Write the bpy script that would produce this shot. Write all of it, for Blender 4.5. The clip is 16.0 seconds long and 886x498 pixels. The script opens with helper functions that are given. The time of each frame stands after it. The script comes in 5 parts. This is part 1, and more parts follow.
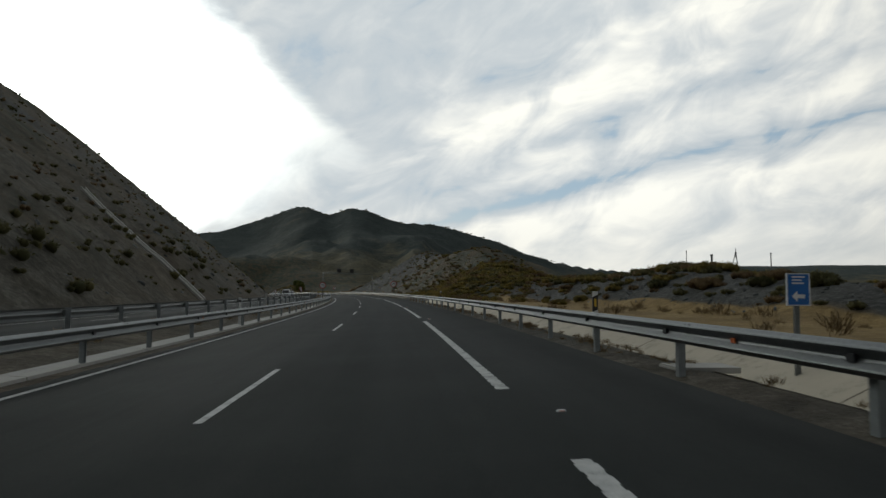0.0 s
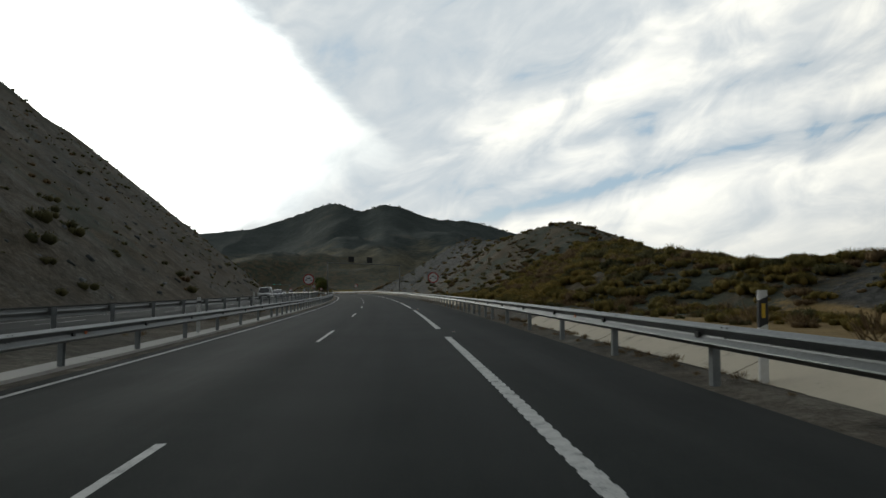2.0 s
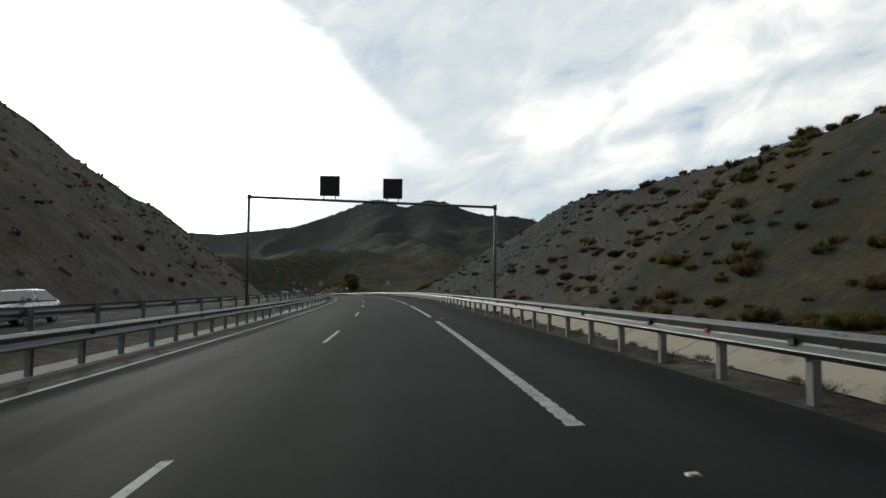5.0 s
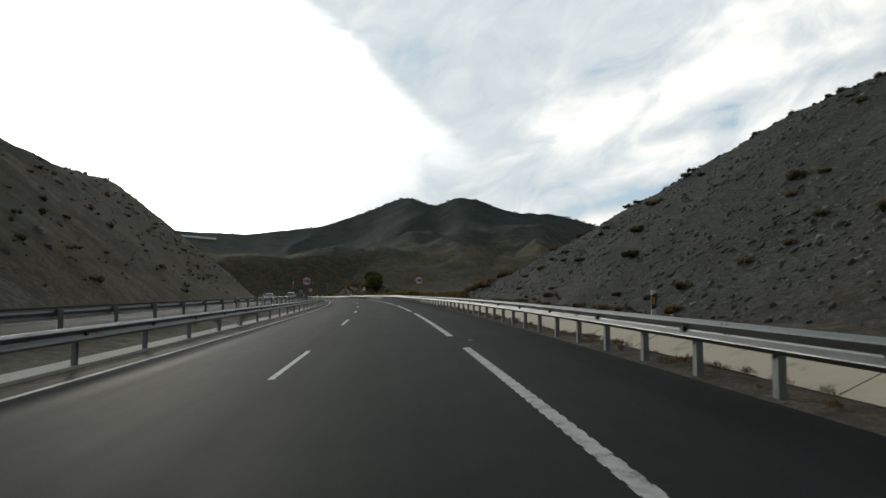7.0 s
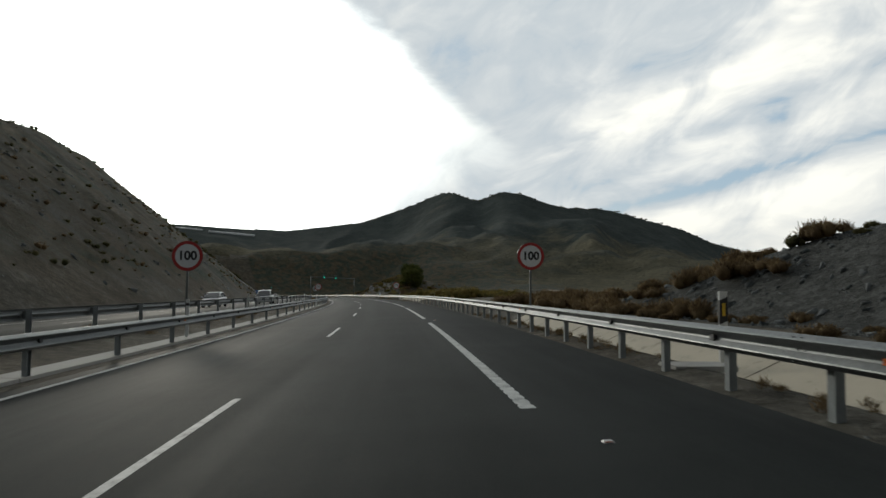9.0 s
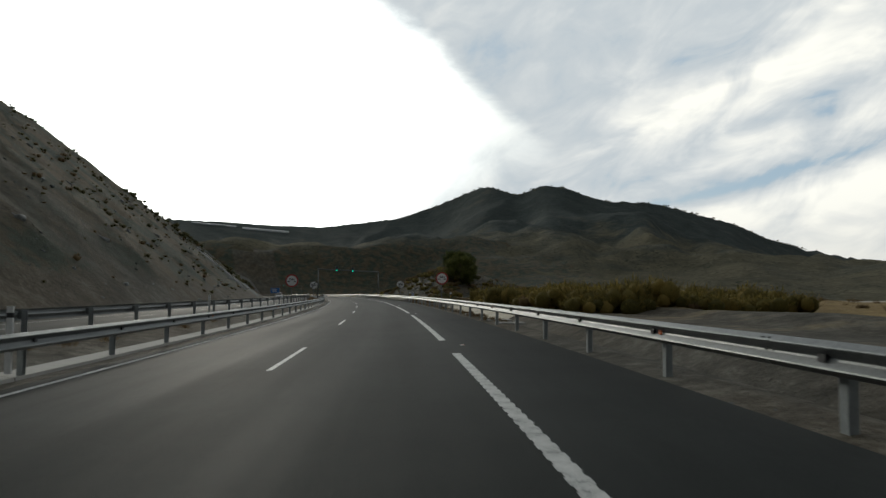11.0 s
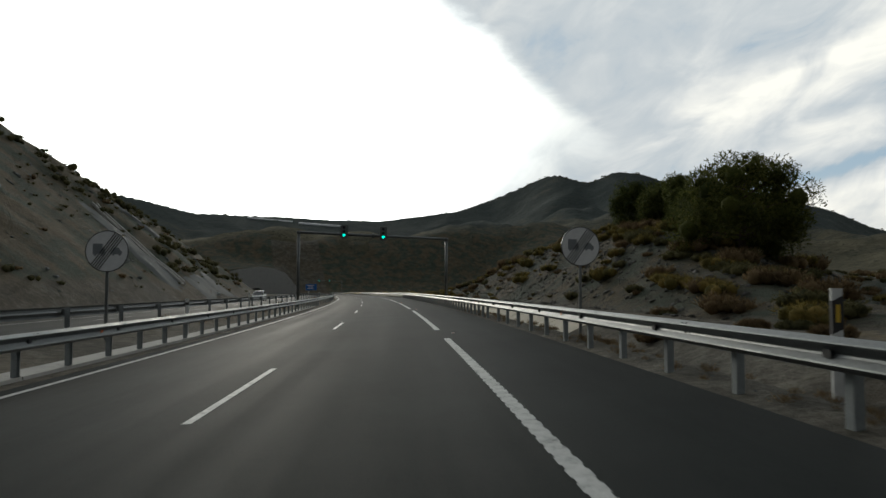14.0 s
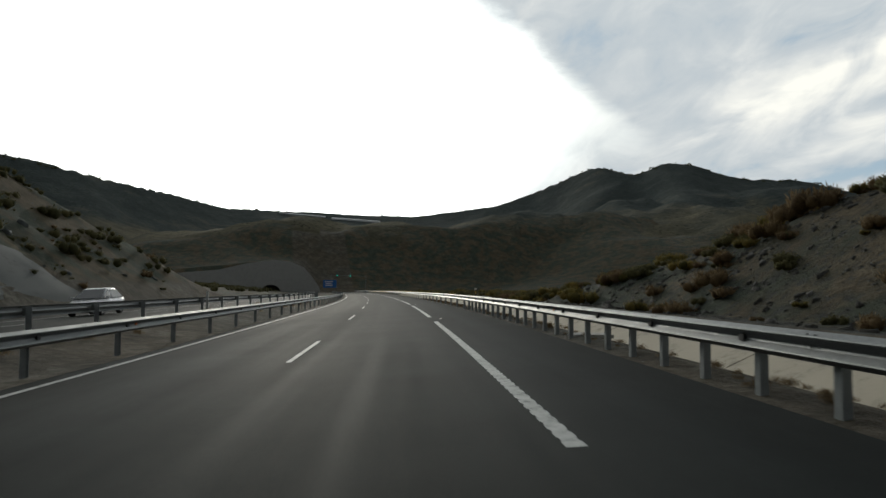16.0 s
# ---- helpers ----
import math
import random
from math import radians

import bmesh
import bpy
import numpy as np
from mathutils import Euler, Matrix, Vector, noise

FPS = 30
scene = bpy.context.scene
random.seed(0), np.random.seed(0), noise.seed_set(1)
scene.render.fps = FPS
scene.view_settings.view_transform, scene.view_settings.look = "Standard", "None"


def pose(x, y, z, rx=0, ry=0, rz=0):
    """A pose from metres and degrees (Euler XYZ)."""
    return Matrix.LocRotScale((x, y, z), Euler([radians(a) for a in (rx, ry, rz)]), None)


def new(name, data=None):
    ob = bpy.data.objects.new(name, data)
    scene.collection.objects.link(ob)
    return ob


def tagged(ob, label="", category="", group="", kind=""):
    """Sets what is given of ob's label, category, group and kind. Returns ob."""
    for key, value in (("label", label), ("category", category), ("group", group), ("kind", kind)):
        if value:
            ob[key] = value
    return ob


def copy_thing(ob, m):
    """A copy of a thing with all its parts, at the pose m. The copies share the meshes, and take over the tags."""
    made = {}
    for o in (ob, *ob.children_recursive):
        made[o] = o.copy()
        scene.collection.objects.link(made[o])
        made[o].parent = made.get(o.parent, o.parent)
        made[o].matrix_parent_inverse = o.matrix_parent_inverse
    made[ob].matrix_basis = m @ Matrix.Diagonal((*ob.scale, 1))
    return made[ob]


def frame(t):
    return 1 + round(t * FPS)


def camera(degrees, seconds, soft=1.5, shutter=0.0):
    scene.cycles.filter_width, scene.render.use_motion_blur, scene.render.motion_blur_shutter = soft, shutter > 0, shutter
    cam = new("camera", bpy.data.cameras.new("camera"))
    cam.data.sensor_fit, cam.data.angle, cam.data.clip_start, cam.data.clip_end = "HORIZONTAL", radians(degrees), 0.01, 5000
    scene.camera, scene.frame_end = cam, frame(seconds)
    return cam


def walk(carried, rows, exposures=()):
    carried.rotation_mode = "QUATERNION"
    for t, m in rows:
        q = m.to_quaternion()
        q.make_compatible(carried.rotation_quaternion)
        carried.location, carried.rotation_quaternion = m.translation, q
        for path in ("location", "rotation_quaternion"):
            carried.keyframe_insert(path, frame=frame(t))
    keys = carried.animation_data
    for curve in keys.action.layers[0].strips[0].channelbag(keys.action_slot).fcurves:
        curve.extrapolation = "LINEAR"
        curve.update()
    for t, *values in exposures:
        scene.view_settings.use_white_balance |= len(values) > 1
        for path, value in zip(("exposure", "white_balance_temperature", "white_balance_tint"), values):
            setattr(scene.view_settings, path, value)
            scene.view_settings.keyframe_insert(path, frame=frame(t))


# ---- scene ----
cam = camera(67.64, 16.0, soft=1.5, shutter=0.05)
PATH = [
    (0.0, pose(-0.094, 12.680, 1.341, 93.690, -0.347, -3.274)),
    (0.5, pose(-0.276, 26.822, 1.343, 93.622, -0.391, -2.750)),
    (1.0, pose(-0.650, 41.099, 1.343, 93.631, -0.381, -1.961)),
    (1.5, pose(-1.124, 55.502, 1.348, 93.599, -0.327, -1.109)),
    (2.0, pose(-1.782, 69.688, 1.353, 93.554, -0.403, -0.392)),
    (2.5, pose(-2.686, 83.722, 1.353, 93.520, -0.393, 0.374)),
    (3.0, pose(-3.660, 97.840, 1.358, 93.622, -0.428, 1.104)),
    (3.5, pose(-4.964, 112.152, 1.355, 93.632, -0.279, 1.569)),
    (4.0, pose(-6.382, 126.379, 1.355, 93.441, -0.417, 2.263)),
    (4.5, pose(-7.862, 140.668, 1.362, 93.461, -0.373, 2.868)),
    (5.0, pose(-9.522, 155.007, 1.369, 93.481, -0.329, 3.487)),
    (5.5, pose(-11.364, 169.368, 1.378, 93.500, -0.286, 4.118)),
    (6.0, pose(-13.387, 183.723, 1.386, 93.518, -0.242, 4.761)),
    (6.5, pose(-15.591, 198.045, 1.395, 93.534, -0.198, 5.414)),
    (7.0, pose(-17.980, 212.331, 1.403, 93.523, -0.280, 6.037)),
    (7.5, pose(-20.481, 226.581, 1.400, 93.588, -0.652, 6.935)),
    (8.0, pose(-23.159, 240.757, 1.364, 93.414, -0.455, 7.851)),
    (8.5, pose(-26.093, 254.869, 1.292, 93.393, -0.411, 8.762)),
    (9.0, pose(-29.220, 268.923, 1.205, 93.318, -0.439, 9.544)),
    (9.5, pose(-32.564, 283.202, 1.118, 93.315, -0.465, 10.308)),
    (10.0, pose(-36.175, 297.692, 1.029, 93.291, -0.490, 11.093)),
    (10.5, pose(-40.031, 312.267, 0.937, 93.231, -0.516, 11.894)),
    (11.0, pose(-44.105, 326.804, 0.819, 93.138, -0.541, 12.704)),
    (11.5, pose(-48.362, 341.181, 0.670, 93.038, -0.567, 13.510)),
    (12.0, pose(-52.779, 355.401, 0.500, 92.966, -0.463, 14.388)),
    (12.5, pose(-57.510, 369.555, 0.324, 92.898, -0.195, 15.296)),
    (13.0, pose(-62.443, 383.670, 0.147, 92.890, -0.331, 16.190)),
    (13.5, pose(-67.468, 397.778, -0.023, 92.842, -0.234, 17.112)),
    (14.0, pose(-72.977, 411.952, -0.213, 92.783, -0.208, 17.919)),
    (14.5, pose(-78.635, 426.143, -0.409, 92.750, -0.294, 18.787)),
    (15.0, pose(-84.628, 440.471, -0.620, 92.745, -0.306, 19.559)),
    (15.5, pose(-90.933, 455.227, -0.835, 92.602, -0.433, 20.335)),
    (16.0, pose(-97.341, 469.501, -1.049, 92.579, -0.414, 20.938)),
]
walk(cam, PATH, exposures=[(0.0, -0.05, 6500, 7), (2.0, 0.04, 6500, 7), (3.5, 0.20, 6500, 7), (7.5, 0.15, 6500, 7), (9.0, 0.0, 6500, 7), (12.0, -0.06, 6500, 7), (16.0, -0.08, 6500, 7)])

# ---- the road's line: curvature, height and cross fall by distance along it ----
CROSS = 0.0457
KS = [-300, -51.4, 43.6, 138.6, 233.6, 328.6, 423.6, 518.6, 613.6, 708.6, 803.6, 898.6, 1100]
KV = [0.714, 0.714, 0.758, 0.834, 0.919, 0.977, 0.944, 0.648, 0.487, 0.401, 0.352, 0.318, 0.30]
ZS = KS
ZV = [0, 0, 0, 0.03, 0.083, -0.494, -1.605, -2.884, -4.563, -6.242, -7.921, -9.6, -13.1]
SG = np.arange(-300, 1100.1, 0.5)
_k = np.interp(SG, KS, KV) / 1000
PSI = np.concatenate([[0], np.cumsum((_k[1:] + _k[:-1]) / 2 * 0.5)])
PSI -= np.interp(-1.4, SG, PSI)
_m = (PSI[1:] + PSI[:-1]) / 2
RX = np.concatenate([[0], np.cumsum(-np.sin(_m) * 0.5)])
RY = np.concatenate([[0], np.cumsum(np.cos(_m) * 0.5)])
RX -= np.interp(-1.4, SG, RX)
RY -= np.interp(-1.4, SG, RY)
RZ = np.mean([np.interp(SG + o, ZS, ZV) for o in np.linspace(-20, 20, 41)], axis=0)


def on(s, d, h=0.0):
    """The place s metres along the road, d to the right of its line, h above its height there."""
    p = np.interp(s, SG, PSI)
    return Vector((float(np.interp(s, SG, RX) + d * np.cos(p)), float(np.interp(s, SG, RY) + d * np.sin(p)),
                   float(np.interp(s, SG, RZ) + h)))


def on_many(s, d, h):
    p = np.interp(s, SG, PSI)
    return np.stack([np.interp(s, SG, RX) + d * np.cos(p), np.interp(s, SG, RY) + d * np.sin(p),
                     np.interp(s, SG, RZ) + h], -1)


def yaw_at(s):
    return float(np.interp(s, SG, PSI))


def pose_on(s, d, h=0.0, turn=0.0, scale=1.0, bank=0.0):
    """A pose on the road: local y runs along it, x to its right."""
    return (Matrix.Translation(on(s, d, h)) @ Matrix.Rotation(yaw_at(s) + radians(turn), 4, "Z")
            @ Matrix.Rotation(-bank, 4, "Y") @ Matrix.Scale(scale, 4))


# ---- light ----
SUN_AZ, SUN_EL = 33.5, 11.8          # degrees left of +y, and up
to_sun = Vector((-math.sin(radians(SUN_AZ)) * math.cos(radians(SUN_EL)), math.cos(radians(SUN_AZ)) * math.cos(radians(SUN_EL)),
                 math.sin(radians(SUN_EL))))
sun = new("sun", bpy.data.lights.new("sun", "SUN"))
sun.data.energy, sun.data.angle, sun.data.color = 0.6, radians(5), (1.0, 0.92, 0.79)
sun.matrix_world = to_sun.to_track_quat("Z", "Y").to_matrix().to_4x4()


class Nodes:
    """Short writing for node trees."""

    def __init__(self, tree):
        self.t = tree
        tree.nodes.clear()

    def add(self, kind, **values):
        n = self.t.nodes.new(kind)
        for k, v in values.items():
            if k in n.inputs:
                self.put(n.inputs[k], v)
        return n

    def put(self, socket, v):
        if isinstance(v, bpy.types.NodeSocket):
            self.t.links.new(v, socket)
        elif v is not None:
            if isinstance(v, (tuple, list)) and len(v) == 3 and socket.type == "RGBA":
                v = (*v, 1.0)
            socket.default_value = v

    def math(self, op, a, b=None, c=None, clamp=False):
        n = self.t.nodes.new("ShaderNodeMath")
        n.operation, n.use_clamp = op, clamp
        for i, v in enumerate((a, b, c)):
            if v is not None:
                self.put(n.inputs[i], v)
        return n.outputs[0]

    def vmath(self, op, a, b=None, out=0):
        n = self.t.nodes.new("ShaderNodeVectorMath")
        n.operation = op
        self.put(n.inputs[0], a)
        if b is not None:
            self.put(n.inputs[1], b)
        return n.outputs[out]

    def mix(self, f, a, b, kind="MIX"):
        n = self.t.nodes.new("ShaderNodeMix")
        n.data_type, n.blend_type = "RGBA", kind
        self.put(n.inputs[0], f)
        self.put(n.inputs[6], a)
        self.put(n.inputs[7], b)
        return n.outputs[2]

    def noise(self, vec, scale, detail=4.0, rough=0.55, distort=0.0):
        n = self.t.nodes.new("ShaderNodeTexNoise")
        if vec is not None:
            self.put(n.inputs["Vector"], vec)
        n.inputs["Scale"].default_value, n.inputs["Detail"].default_value = scale, detail
        n.inputs["Roughness"].default_value, n.inputs["Distortion"].default_value = rough, distort
        return n.outputs["Fac"]

    def ramp(self, f, lo, hi, a=0.0, b=1.0, smooth=True):
        n = self.t.nodes.new("ShaderNodeMapRange")
        n.interpolation_type = "SMOOTHSTEP" if smooth else "LINEAR"
        for i, v in enumerate((f, lo, hi, a, b)):
            self.put(n.inputs[i], v)
        return n.outputs[0]

    def colours(self, f, stops):
        n = self.t.nodes.new("ShaderNodeValToRGB")
        self.put(n.inputs[0], f)
        el = n.color_ramp.elements
        while len(el) < len(stops):
            el.new(0.5)
        for e, (p, c) in zip(el, stops):
            e.position, e.color = p, (*c, 1.0)
        return n.outputs[0]


world = bpy.data.worlds.new("sky")
scene.world = world
world.use_nodes = True
N = Nodes(world.node_tree)
way = N.add("ShaderNodeTexCoord").outputs["Generated"]
xyz = N.add("ShaderNodeSeparateXYZ", Vector=way).outputs
az = N.math("MULTIPLY", N.math("ARCTAN2", N.math("MULTIPLY", xyz[0], -1.0), xyz[1]), 57.2958)
el = N.math("MULTIPLY", N.math("ARCSINE", xyz[2]), 57.2958)
# clouds lie on a plane overhead and run in parallel streaks, u along them and v across
up = N.math("ADD", N.math("MAXIMUM", xyz[2], 0.0), 0.06)
px, py = N.math("DIVIDE", xyz[0], up), N.math("DIVIDE", xyz[1], up)
flat = N.add("ShaderNodeCombineXYZ", X=px, Y=py).outputs[0]
along_u = N.math("ADD", N.math("MULTIPLY", px, -0.454), N.math("MULTIPLY", py, 0.891))
across_v = N.math("ADD", N.math("MULTIPLY", px, 0.891), N.math("MULTIPLY", py, 0.454))


def streaks(su, sv, detail, rough, warp):
    p = N.add("ShaderNodeCombineXYZ", X=N.math("MULTIPLY", along_u, su), Y=N.math("MULTIPLY", across_v, sv)).outputs[0]
    return N.noise(p, 1.0, detail, rough, warp)


sway = N.math("SUBTRACT", N.noise(flat, 1.5, 4, 0.55), 0.5)
fine = streaks(0.9, 2.2, 5, 0.55, 0.4)
lie_a = N.math("ADD", N.math("MULTIPLY", az, -0.92), N.math("MULTIPLY", el, 0.39))
lie_b = N.math("ADD", N.math("MULTIPLY", az, 0.39), N.math("MULTIPLY", el, 0.92))


def tufts(la, lb, detail, rough, warp):
    p = N.add("ShaderNodeCombineXYZ", X=N.math("DIVIDE", lie_a, la), Y=N.math("DIVIDE", lie_b, lb)).outputs[0]
    return N.noise(p, 1.0, detail, rough, warp)


wisp = tufts(3.2, 1.6, 4, 0.55, 0.5)
puff = tufts(7.0, 3.8, 5, 0.54, 0.7)
v_bent = N.math("ADD", across_v, N.math("ADD", N.math("MULTIPLY", sway, N.ramp(el, 5.0, 14.0, 0.25, 0.85)), N.math("MULTIPLY", N.math("SUBTRACT", fine, 0.5), N.ramp(el, 5.0, 14.0, 0.1, 0.40))))
sky = N.t.nodes.new("ShaderNodeTexSky")
sky.sky_type, sky.sun_disc = "NISHITA", False
sky.sun_elevation, sky.sun_rotation = radians(SUN_EL), radians(-SUN_AZ)
blue = N.mix(1.0, sky.outputs[0], (0.085, 0.085, 0.085), "MULTIPLY")
blue = N.mix(0.75, blue, (0.40, 0.535, 0.68))
# thickness of the cloud, streak after streak: 0 bare sky, 0.5 grey, 1 sunlit white
thick = N.colours(N.math("DIVIDE", v_bent, 6.0), [(0.0, (0.52,) * 3), (0.13, (0.40,) * 3), (0.20, (0.42,) * 3), (0.262, (0.60,) * 3), (0.292, (0.96,) * 3), (0.335, (0.74,) * 3),
                  (0.375, (0.46,) * 3), (0.42, (0.72,) * 3), (0.465, (0.52,) * 3), (0.505, (0.20,) * 3), (0.555, (0.66,) * 3), (0.61, (0.93,) * 3), (0.70, (0.78,) * 3), (0.80, (0.60,) * 3), (1.0, (0.66,) * 3)])
fade = N.math("MULTIPLY", N.ramp(along_u, 2.7, 3.7), N.ramp(across_v, 2.3, 2.7, 1.0, 0.0))
thick = N.mix(fade, thick, (0.47, 0.47, 0.47))
thick = N.math("ADD", thick, N.math("ADD", N.math("MULTIPLY", N.math("SUBTRACT", puff, 0.5), N.ramp(across_v, 1.2, 1.8, 0.8, 1.55)), N.math("MULTIPLY", N.math("SUBTRACT", wisp, 0.5), 0.22)))
cloud = N.colours(thick, [(0.20, (0.52, 0.585, 0.645)), (0.42, (0.605, 0.65, 0.69)), (0.60, (0.73, 0.755, 0.77)), (0.80, (0.90, 0.90, 0.875)), (1.0, (1.08, 1.06, 0.99))])
veil = N.mix(N.ramp(thick, 0.10, 0.36), blue, cloud)
low = N.ramp(el, 1.0, 9.0, 0.50, 0.0)
veil = N.mix(low, veil, (0.82, 0.80, 0.74))
# towards the sun the cloud sheet is burnt out; its edge runs straight up high and bends back low down
edge_hi = N.math("SUBTRACT", N.math("ADD", N.math("MULTIPLY", py, 0.22), -1.052), px)
edge_lo = N.math("SUBTRACT", N.math("ADD", N.math("MULTIPLY", py, -0.62), 1.675), px)
torn = N.math("SUBTRACT", N.noise(flat, 2.6, 6, 0.62, 0.4), 0.5)
hi_m = N.ramp(N.math("ADD", edge_hi, N.math("MULTIPLY", torn, 0.22)), -0.07, 0.10)
frayed = N.math("SUBTRACT", tufts(7.0, 4.0, 5, 0.55, 0.4), 0.5)
lo_m = N.ramp(N.math("ADD", edge_lo, N.math("MULTIPLY", frayed, 1.3)), -0.75, 0.50)
burn = N.math("MULTIPLY", hi_m, lo_m)
burn = N.math("MULTIPLY", burn, N.ramp(az, 62.0, 100.0, 1.0, 0.0))
burn = N.math("MULTIPLY", burn, N.ramp(py, 0.0, 0.6))
facing = N.vmath("DOT_PRODUCT", way, tuple(to_sun), out=1)
glow = N.ramp(facing, 0.90, 0.999, 1.15, 3.0)
white = N.vmath("SCALE", (0.975, 0.995, 0.965))
N.t.nodes[-1].inputs["Scale"].default_value = 1.0
N.put(N.t.nodes[-1].inputs["Scale"], glow)
veil = N.mix(burn, veil, white)
# away from the sun the sky is dimmer
dim = N.math("MULTIPLY", N.ramp(facing, -0.5, 0.7, 0.28, 1.0), N.ramp(el, 26.0, 60.0, 1.0, 0.45))
dimmed = N.vmath("SCALE", veil)
N.put(N.t.nodes[-1].inputs["Scale"], dim)
ground_side = N.mix(N.ramp(xyz[2], -0.03, 0.0), (0.10, 0.10, 0.09), dimmed)
back = N.add("ShaderNodeBackground", Color=ground_side, Strength=1.0)
N.t.links.new(back.outputs[0], N.add("ShaderNodeOutputWorld").inputs[0])

# ---- materials ----
MATS = {}


def material(name, build):
    if name not in MATS:
        m = bpy.data.materials.new(name)
        m.use_nodes = True
        n = Nodes(m.node_tree)
        shader = n.add("ShaderNodeBsdfPrincipled")
        n.t.links.new(shader.outputs[0], n.add("ShaderNodeOutputMaterial").inputs[0])
        build(n, shader)
        MATS[name] = m
    return MATS[name]


def bumped(n, shader, height, strength=0.3, distance=0.02):
    b = n.add("ShaderNodeBump", Height=height, Strength=strength, Distance=distance)
    n.put(shader.inputs["Normal"], b.outputs[0])


def coords(n):
    return n.add("ShaderNodeTexCoord").outputs["Object"]


def plain(name, colour, rough=0.5, metal=0.0, var=0.12, scale=6.0, bump=0.0, spec=0.5):
    """A surface of one colour with fine grain and larger stains."""
    def build(n, sh):
        c = coords(n)
        big, small = n.noise(c, scale, 4), n.noise(c, scale * 9, 3)
        f = n.math("ADD", n.math("MULTIPLY", big, 0.65), n.math("MULTIPLY", small, 0.35))
        dark = tuple(v * (1 - var * 1.6) for v in colour)
        light = tuple(min(v * (1 + var), 1) for v in colour)
        n.put(sh.inputs["Base Color"], n.mix(n.ramp(f, 0.3, 0.7), dark, light))
        n.put(sh.inputs["Roughness"], n.ramp(big, 0.3, 0.7, max(rough - 0.08, 0.02), min(rough + 0.1, 1)))
        sh.inputs["Metallic"].default_value = metal
        sh.inputs["Specular IOR Level"].default_value = spec
        if bump:
            bumped(n, sh, small, bump)
    return material(name, build)


def asphalt_build(n, sh):
    c = coords(n)
    uv = n.add("ShaderNodeUVMap")
    uv.uv_map = "along"
    grain = n.noise(c, 90.0, 3, 0.7)
    patch = n.noise(c, 0.35, 5, 0.6)
    m = n.add("ShaderNodeMapping", Vector=uv.outputs[0])
    m.inputs["Scale"].default_value = (1.0, 0.02, 1.0)
    lane = n.noise(m.outputs[0], 1.1, 4, 0.6)
    m2 = n.add("ShaderNodeMapping", Vector=uv.outputs[0])
    m2.inputs["Scale"].default_value = (1.0, 0.10, 1.0)
    streak_ = n.noise(m2.outputs[0], 5.0, 4, 0.7)
    f = n.math("ADD", n.math("MULTIPLY", grain, 0.50), n.math("ADD", n.math("MULTIPLY", patch, 0.26), n.math("ADD", n.math("MULTIPLY", lane, 0.14), n.math("MULTIPLY", streak_, 0.10))))
    n.put(sh.inputs["Base Color"], n.colours(f, [(0.34, (0.0095, 0.0125, 0.0120)), (0.5, (0.0185, 0.0225, 0.0215)), (0.66, (0.036, 0.041, 0.0390))]))
    n.put(sh.inputs["Roughness"], n.ramp(lane, 0.3, 0.7, 0.72, 0.82))
    sh.inputs["Specular IOR Level"].default_value = 0.055
    bumped(n, sh, grain, 0.5, 0.006)


def paint_build(n, sh):
    c = coords(n)
    wear = n.noise(c, 5.0, 6, 0.7)
    grain = n.noise(c, 60.0, 3)
    f = n.math("ADD", n.math("MULTIPLY", wear, 0.7), n.math("MULTIPLY", grain, 0.3))
    n.put(sh.inputs["Base Color"], n.colours(f, [(0.36, (0.13, 0.135, 0.13)), (0.47, (0.40, 0.41, 0.40)), (0.7, (0.60, 0.61, 0.59))]))
    sh.inputs["Roughness"].default_value = 0.7
    bumped(n, sh, grain, 0.3, 0.004)


def steel_build(n, sh):
    c = coords(n)
    spangle, stain = n.noise(c, 26.0, 3), n.noise(c, 1.3, 5, 0.65)
    f = n.math("ADD", n.math("MULTIPLY", spangle, 0.4), n.math("MULTIPLY", stain, 0.6))
    n.put(sh.inputs["Base Color"], n.colours(f, [(0.3, (0.10, 0.108, 0.108)), (0.5, (0.165, 0.176, 0.176)), (0.72, (0.25, 0.26, 0.257))]))
    n.put(sh.inputs["Roughness"], n.ramp(stain, 0.3, 0.7, 0.44, 0.60))
    sh.inputs["Metallic"].default_value = 0.70
    bumped(n, sh, spangle, 0.08, 0.004)


def concrete_build(tone, deep=0.55, patch=0.7):
    def build(n, sh):
        c = coords(n)
        stain, grain, run = n.noise(c, patch, 6, 0.65), n.noise(c, 40.0, 3), n.noise(c, 3.5, 5, 0.6)
        f = n.math("ADD", n.math("MULTIPLY", stain, 0.5), n.math("ADD", n.math("MULTIPLY", run, 0.35), n.math("MULTIPLY", grain, 0.15)))
        n.put(sh.inputs["Base Color"], n.colours(f, [(0.3, tuple(v * deep for v in tone)), (0.46, tuple(v * 0.9 for v in tone)), (0.7, tone)]))
        sh.inputs["Roughness"].default_value = 0.9
        bumped(n, sh, n.math("ADD", grain, run), 0.25, 0.01)
    return build


